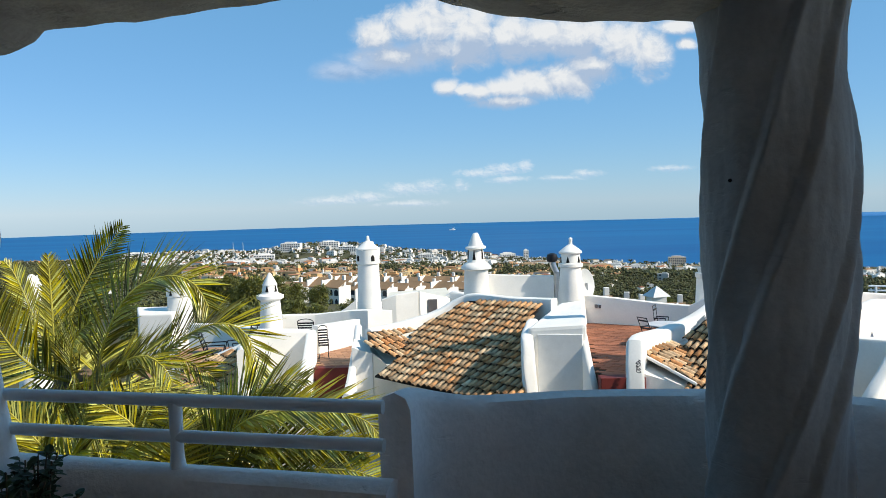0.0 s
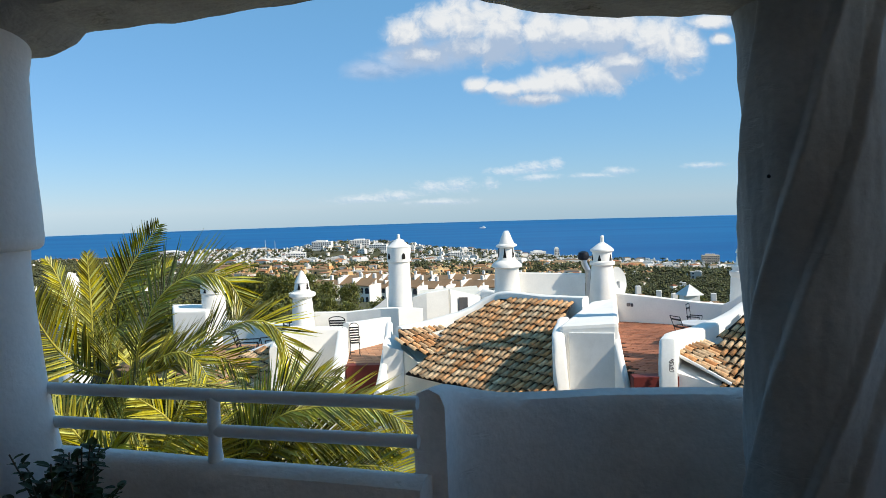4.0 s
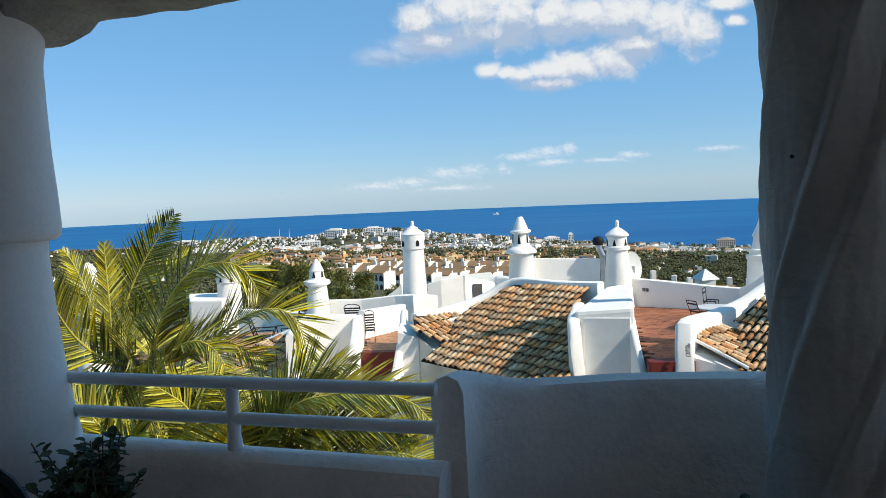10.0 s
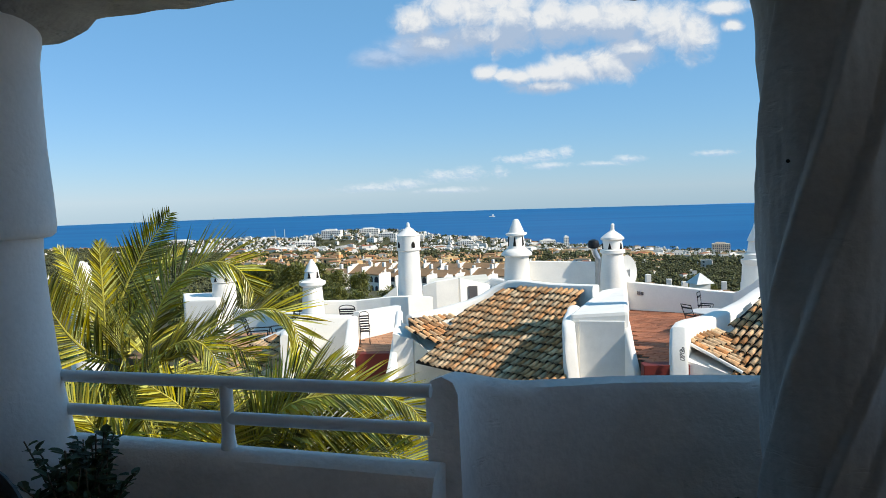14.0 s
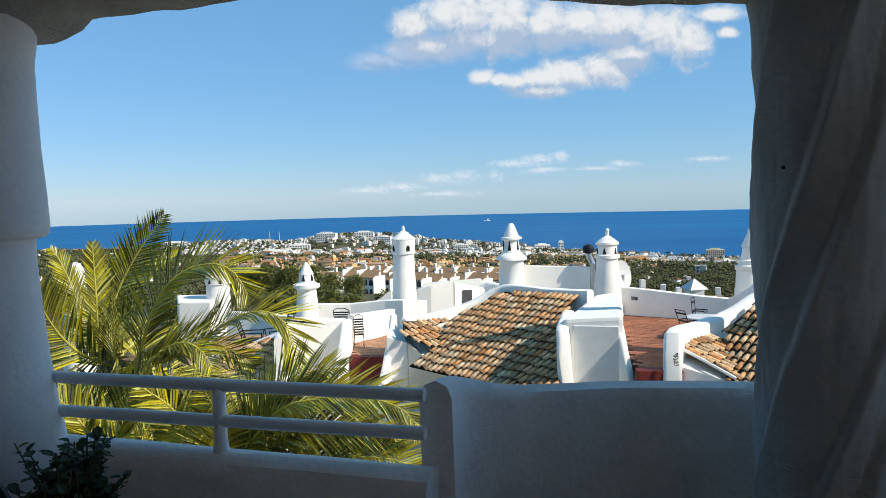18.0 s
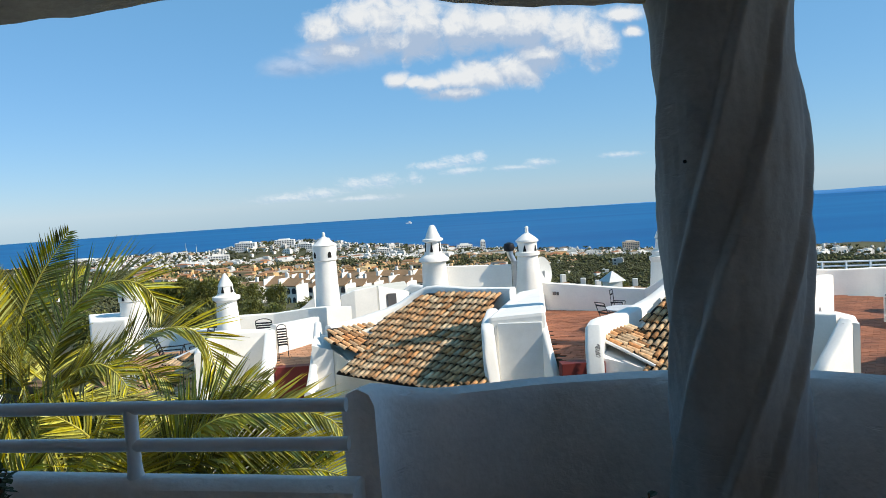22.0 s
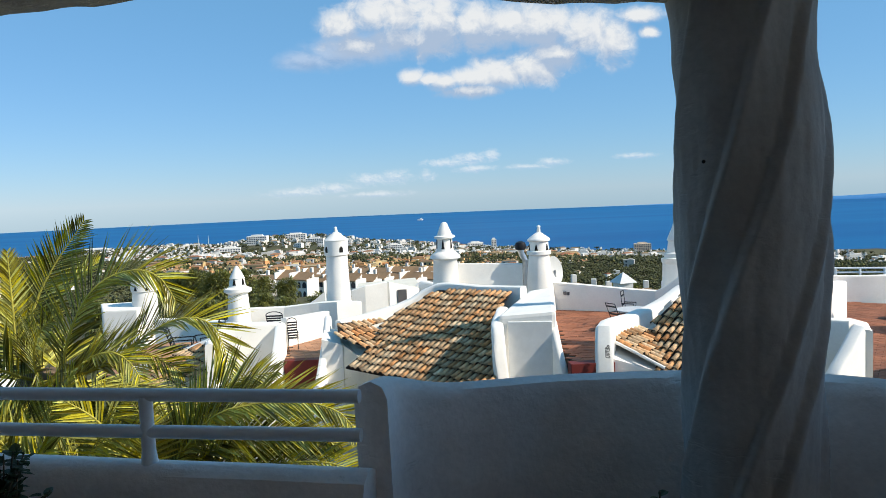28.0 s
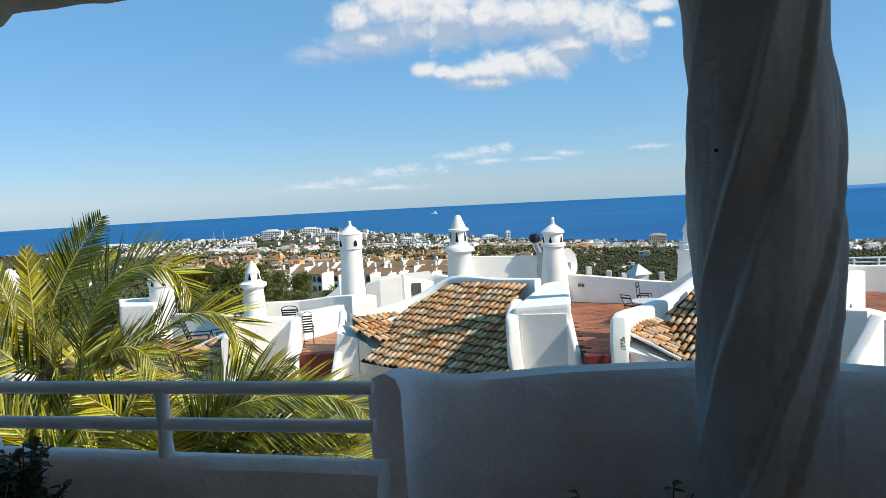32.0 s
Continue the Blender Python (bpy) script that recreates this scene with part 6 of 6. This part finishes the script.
bm = prism_bm([(sp.x - 14, sp.y - 4), (sp.x + 10, sp.y - 4), (sp.x + 16, sp.y), (sp.x + 10, sp.y + 4), (sp.x - 14, sp.y + 4)], SEA_Z - 0.5, SEA_Z + 4)
part("hull", bm, TOWN_WHITE, ship)
bm = bmesh.new()
box(bm, (sp.x + 1, sp.y - 3, SEA_Z + 4), (sp.x + 10, sp.y + 3, SEA_Z + 11))
part("superstructure", bm, TOWN_WHITE, ship)


# ---- clouds: a far backdrop ----
def cloud_material(name, puffs, grain, bright, shade_col, soft, thin=1.0, rag=1.5, lift=50.0, flat=1.5, dark=()):
    """Vapour on a far sheet: soft ellipses (x, z, half width, half height) broken up by noise."""
    m = bpy.data.materials.new(name)
    m.use_nodes = True
    nt = m.node_tree
    nt.nodes.clear()
    L = nt.links.new
    tc = nt.nodes.new("ShaderNodeTexCoord")

    def math_node(op, a, b=None, clamp=False):
        n = nt.nodes.new("ShaderNodeMath")
        n.operation, n.use_clamp = op, clamp
        for i, v in enumerate((a, b)):
            if v is None:
                continue
            if isinstance(v, (int, float)):
                n.inputs[i].default_value = v
            else:
                L(v, n.inputs[i])
        return n.outputs[0]

    def fbm(offset):
        mp = nt.nodes.new("ShaderNodeMapping")
        mp.inputs["Location"].default_value = offset
        mp.inputs["Scale"].default_value = (grain, grain, grain * flat)
        L(tc.outputs["Object"], mp.inputs["Vector"])
        warp = nt.nodes.new("ShaderNodeTexNoise")
        warp.inputs["Scale"].default_value, warp.inputs["Detail"].default_value = 1.3, 3.0
        L(mp.outputs[0], warp.inputs["Vector"])
        push = nt.nodes.new("ShaderNodeVectorMath")
        push.operation = "MULTIPLY_ADD"
        push.inputs[1].default_value = (0.9, 0.9, 0.9)
        L(warp.outputs["Color"], push.inputs[0])
        L(mp.outputs[0], push.inputs[2])
        n = nt.nodes.new("ShaderNodeTexNoise")
        n.inputs["Scale"].default_value, n.inputs["Detail"].default_value, n.inputs["Roughness"].default_value = 1.0, 10.0, 0.60
        L(push.outputs[0], n.inputs["Vector"])
        return n.outputs["Fac"]

    def envelope(raise_z, which=puffs):
        env = None
        for x, z, rx, rz in which:
            env = widest(env, x, z + raise_z, rx, rz)
        return env

    def widest(env, x, z, rx, rz):
        mp = nt.nodes.new("ShaderNodeMapping")
        mp.vector_type = "POINT"
        mp.inputs["Location"].default_value = (-x / rx, 0, -z / rz)
        mp.inputs["Scale"].default_value = (1 / rx, 0, 1 / rz)
        L(tc.outputs["Object"], mp.inputs["Vector"])
        ln = nt.nodes.new("ShaderNodeVectorMath")
        ln.operation = "LENGTH"
        L(mp.outputs[0], ln.inputs[0])
        e = math_node("SUBTRACT", 1.0, ln.outputs["Value"])
        return e if env is None else math_node("MAXIMUM", env, e)

    env, env_up = envelope(0.0), envelope(-lift)
    n1, n2 = fbm((3.0, 0, 1.0)), fbm((3.0 - 0.10, 0, 1.0 - 0.16))
    dens = math_node("ADD", env, math_node("MULTIPLY", math_node("SUBTRACT", n1, 0.5), rag))
    mr = nt.nodes.new("ShaderNodeMapRange")
    mr.interpolation_type = "SMOOTHSTEP"
    mr.inputs["From Min"].default_value, mr.inputs["From Max"].default_value = 0.12, 0.12 + soft
    mr.inputs["To Max"].default_value = thin
    L(dens, mr.inputs["Value"])
    lit = math_node("MULTIPLY", math_node("SUBTRACT", n1, n2), 2.8)
    lit = math_node("ADD", lit, math_node("MULTIPLY", math_node("SUBTRACT", env, env_up), 1.6))
    lit = math_node("ADD", lit, 0.60)
    if dark:                          # the shaded undersides
        under = math_node("ADD", envelope(0.0, dark), math_node("MULTIPLY", math_node("SUBTRACT", n2, 0.5), 1.6))
        lit = math_node("SUBTRACT", lit, math_node("MULTIPLY", math_node("ADD", under, 0.35, True), 0.6))
    lit = math_node("MAXIMUM", math_node("MINIMUM", lit, 1.0), 0.0)
    col = nt.nodes.new("ShaderNodeMix")
    col.data_type = "RGBA"
    col.inputs["A"].default_value, col.inputs["B"].default_value = (*shade_col, 1), (*bright, 1)
    L(lit, col.inputs["Factor"])
    em, tr, mix, out = (nt.nodes.new(k) for k in ("ShaderNodeEmission", "ShaderNodeBsdfTransparent", "ShaderNodeMixShader", "ShaderNodeOutputMaterial"))
    L(col.outputs["Result"], em.inputs["Color"])
    L(mr.outputs[0], mix.inputs[0])
    L(tr.outputs[0], mix.inputs[1])
    L(em.outputs[0], mix.inputs[2])
    L(mix.outputs[0], out.inputs["Surface"])
    return m


def cloud(name, label, puffs, grain, bright, shade_col, soft, y=4600.0, thin=1.0, rag=1.5, lift=50.0, flat=1.5, dark=(), grow=1.2):
    x0, x1 = min(p[0] - p[2] * 1.8 for p in puffs), max(p[0] + p[2] * 1.8 for p in puffs)
    z0, z1 = min(p[1] - p[3] * 2.2 for p in puffs), max(p[1] + p[3] * 2.2 for p in puffs)
    cx, cz = (x0 + x1) / 2, (z0 + z1) / 2
    m = cloud_material(name + "_vapour", [(a - cx, b - cz, c * grow, d * grow) for a, b, c, d in puffs], grain, bright, shade_col, soft, thin, rag, lift, flat, [(a - cx, b - cz, c, d) for a, b, c, d in dark])
    bm = bmesh.new()
    vs = [bm.verts.new(p) for p in ((x0 - cx, 0, z0 - cz), (x1 - cx, 0, z0 - cz), (x1 - cx, 0, z1 - cz), (x0 - cx, 0, z1 - cz))]
    bm.faces.new(vs)
    ob = part(name, bm, m)
    ob.location = (cx, y, cz)
    return setting(ob, label, "cloud")


HEAD = [(-361, 1009, 162, 134), (-189, 1077, 183, 147), (2, 1072, 215, 194), (213, 1025, 237, 183), (425, 999, 237, 151), (637, 993, 237, 134), (871, 977, 259, 134), (1104, 929, 259, 172), (1273, 883, 162, 162), (1445, 1035, 162, 54), (1497, 929, 70, 44), (-300, 902, 237, 86), (20, 936, 302, 119)]
FOOT = [(419, 694, 237, 73), (248, 673, 129, 60), (417, 614, 194, 47), (590, 711, 237, 103), (761, 738, 237, 112), (932, 808, 215, 108), (46, 708, 86, 52), (163, 690, 97, 43)]
TAIL = [(-558, 835, 162, 52), (-407, 873, 183, 73), (-237, 890, 172, 78)]
UNDER = [(-400, 900, 330, 130), (-60, 910, 340, 100), (210, 889, 259, 60), (720, 865, 345, 95), (423, 905, 151, 60), (373, 579, 237, 34), (974, 775, 194, 43)]
WISPS = [(-692, 42, 237, 34), (-476, 58, 172, 39), (-238, 105, 140, 52), (-77, 116, 129, 52), (116, 118, 54, 47), (-220, 13, 237, 22), (236, 189, 172, 34), (408, 211, 151, 43), (516, 225, 65, 43), (429, 146, 151, 26), (902, 172, 129, 30), (751, 148, 172, 22), (1417, 191, 162, 22)]
cloud("cloud_large", "large heaped white cloud with blue-grey undersides", HEAD + FOOT, 0.0046, (0.74, 0.76, 0.775), (0.37, 0.47, 0.62), 0.6, rag=1.3, lift=60.0, flat=1.1, dark=UNDER, grow=1.42)
cloud("cloud_wisp", "thin grey trailing edge of the large cloud", TAIL, 0.0045, (0.40, 0.53, 0.72), (0.27, 0.41, 0.62), 0.8, 4640.0, 0.95, 0.8, 40.0, 1.6, grow=2.0)
cloud("cloud_low", "thin white clouds low over the sea", WISPS, 0.013, (0.74, 0.79, 0.83), (0.46, 0.58, 0.75), 0.95, 4700.0, 0.68, 1.5, 12.0, 1.6, grow=1.35)
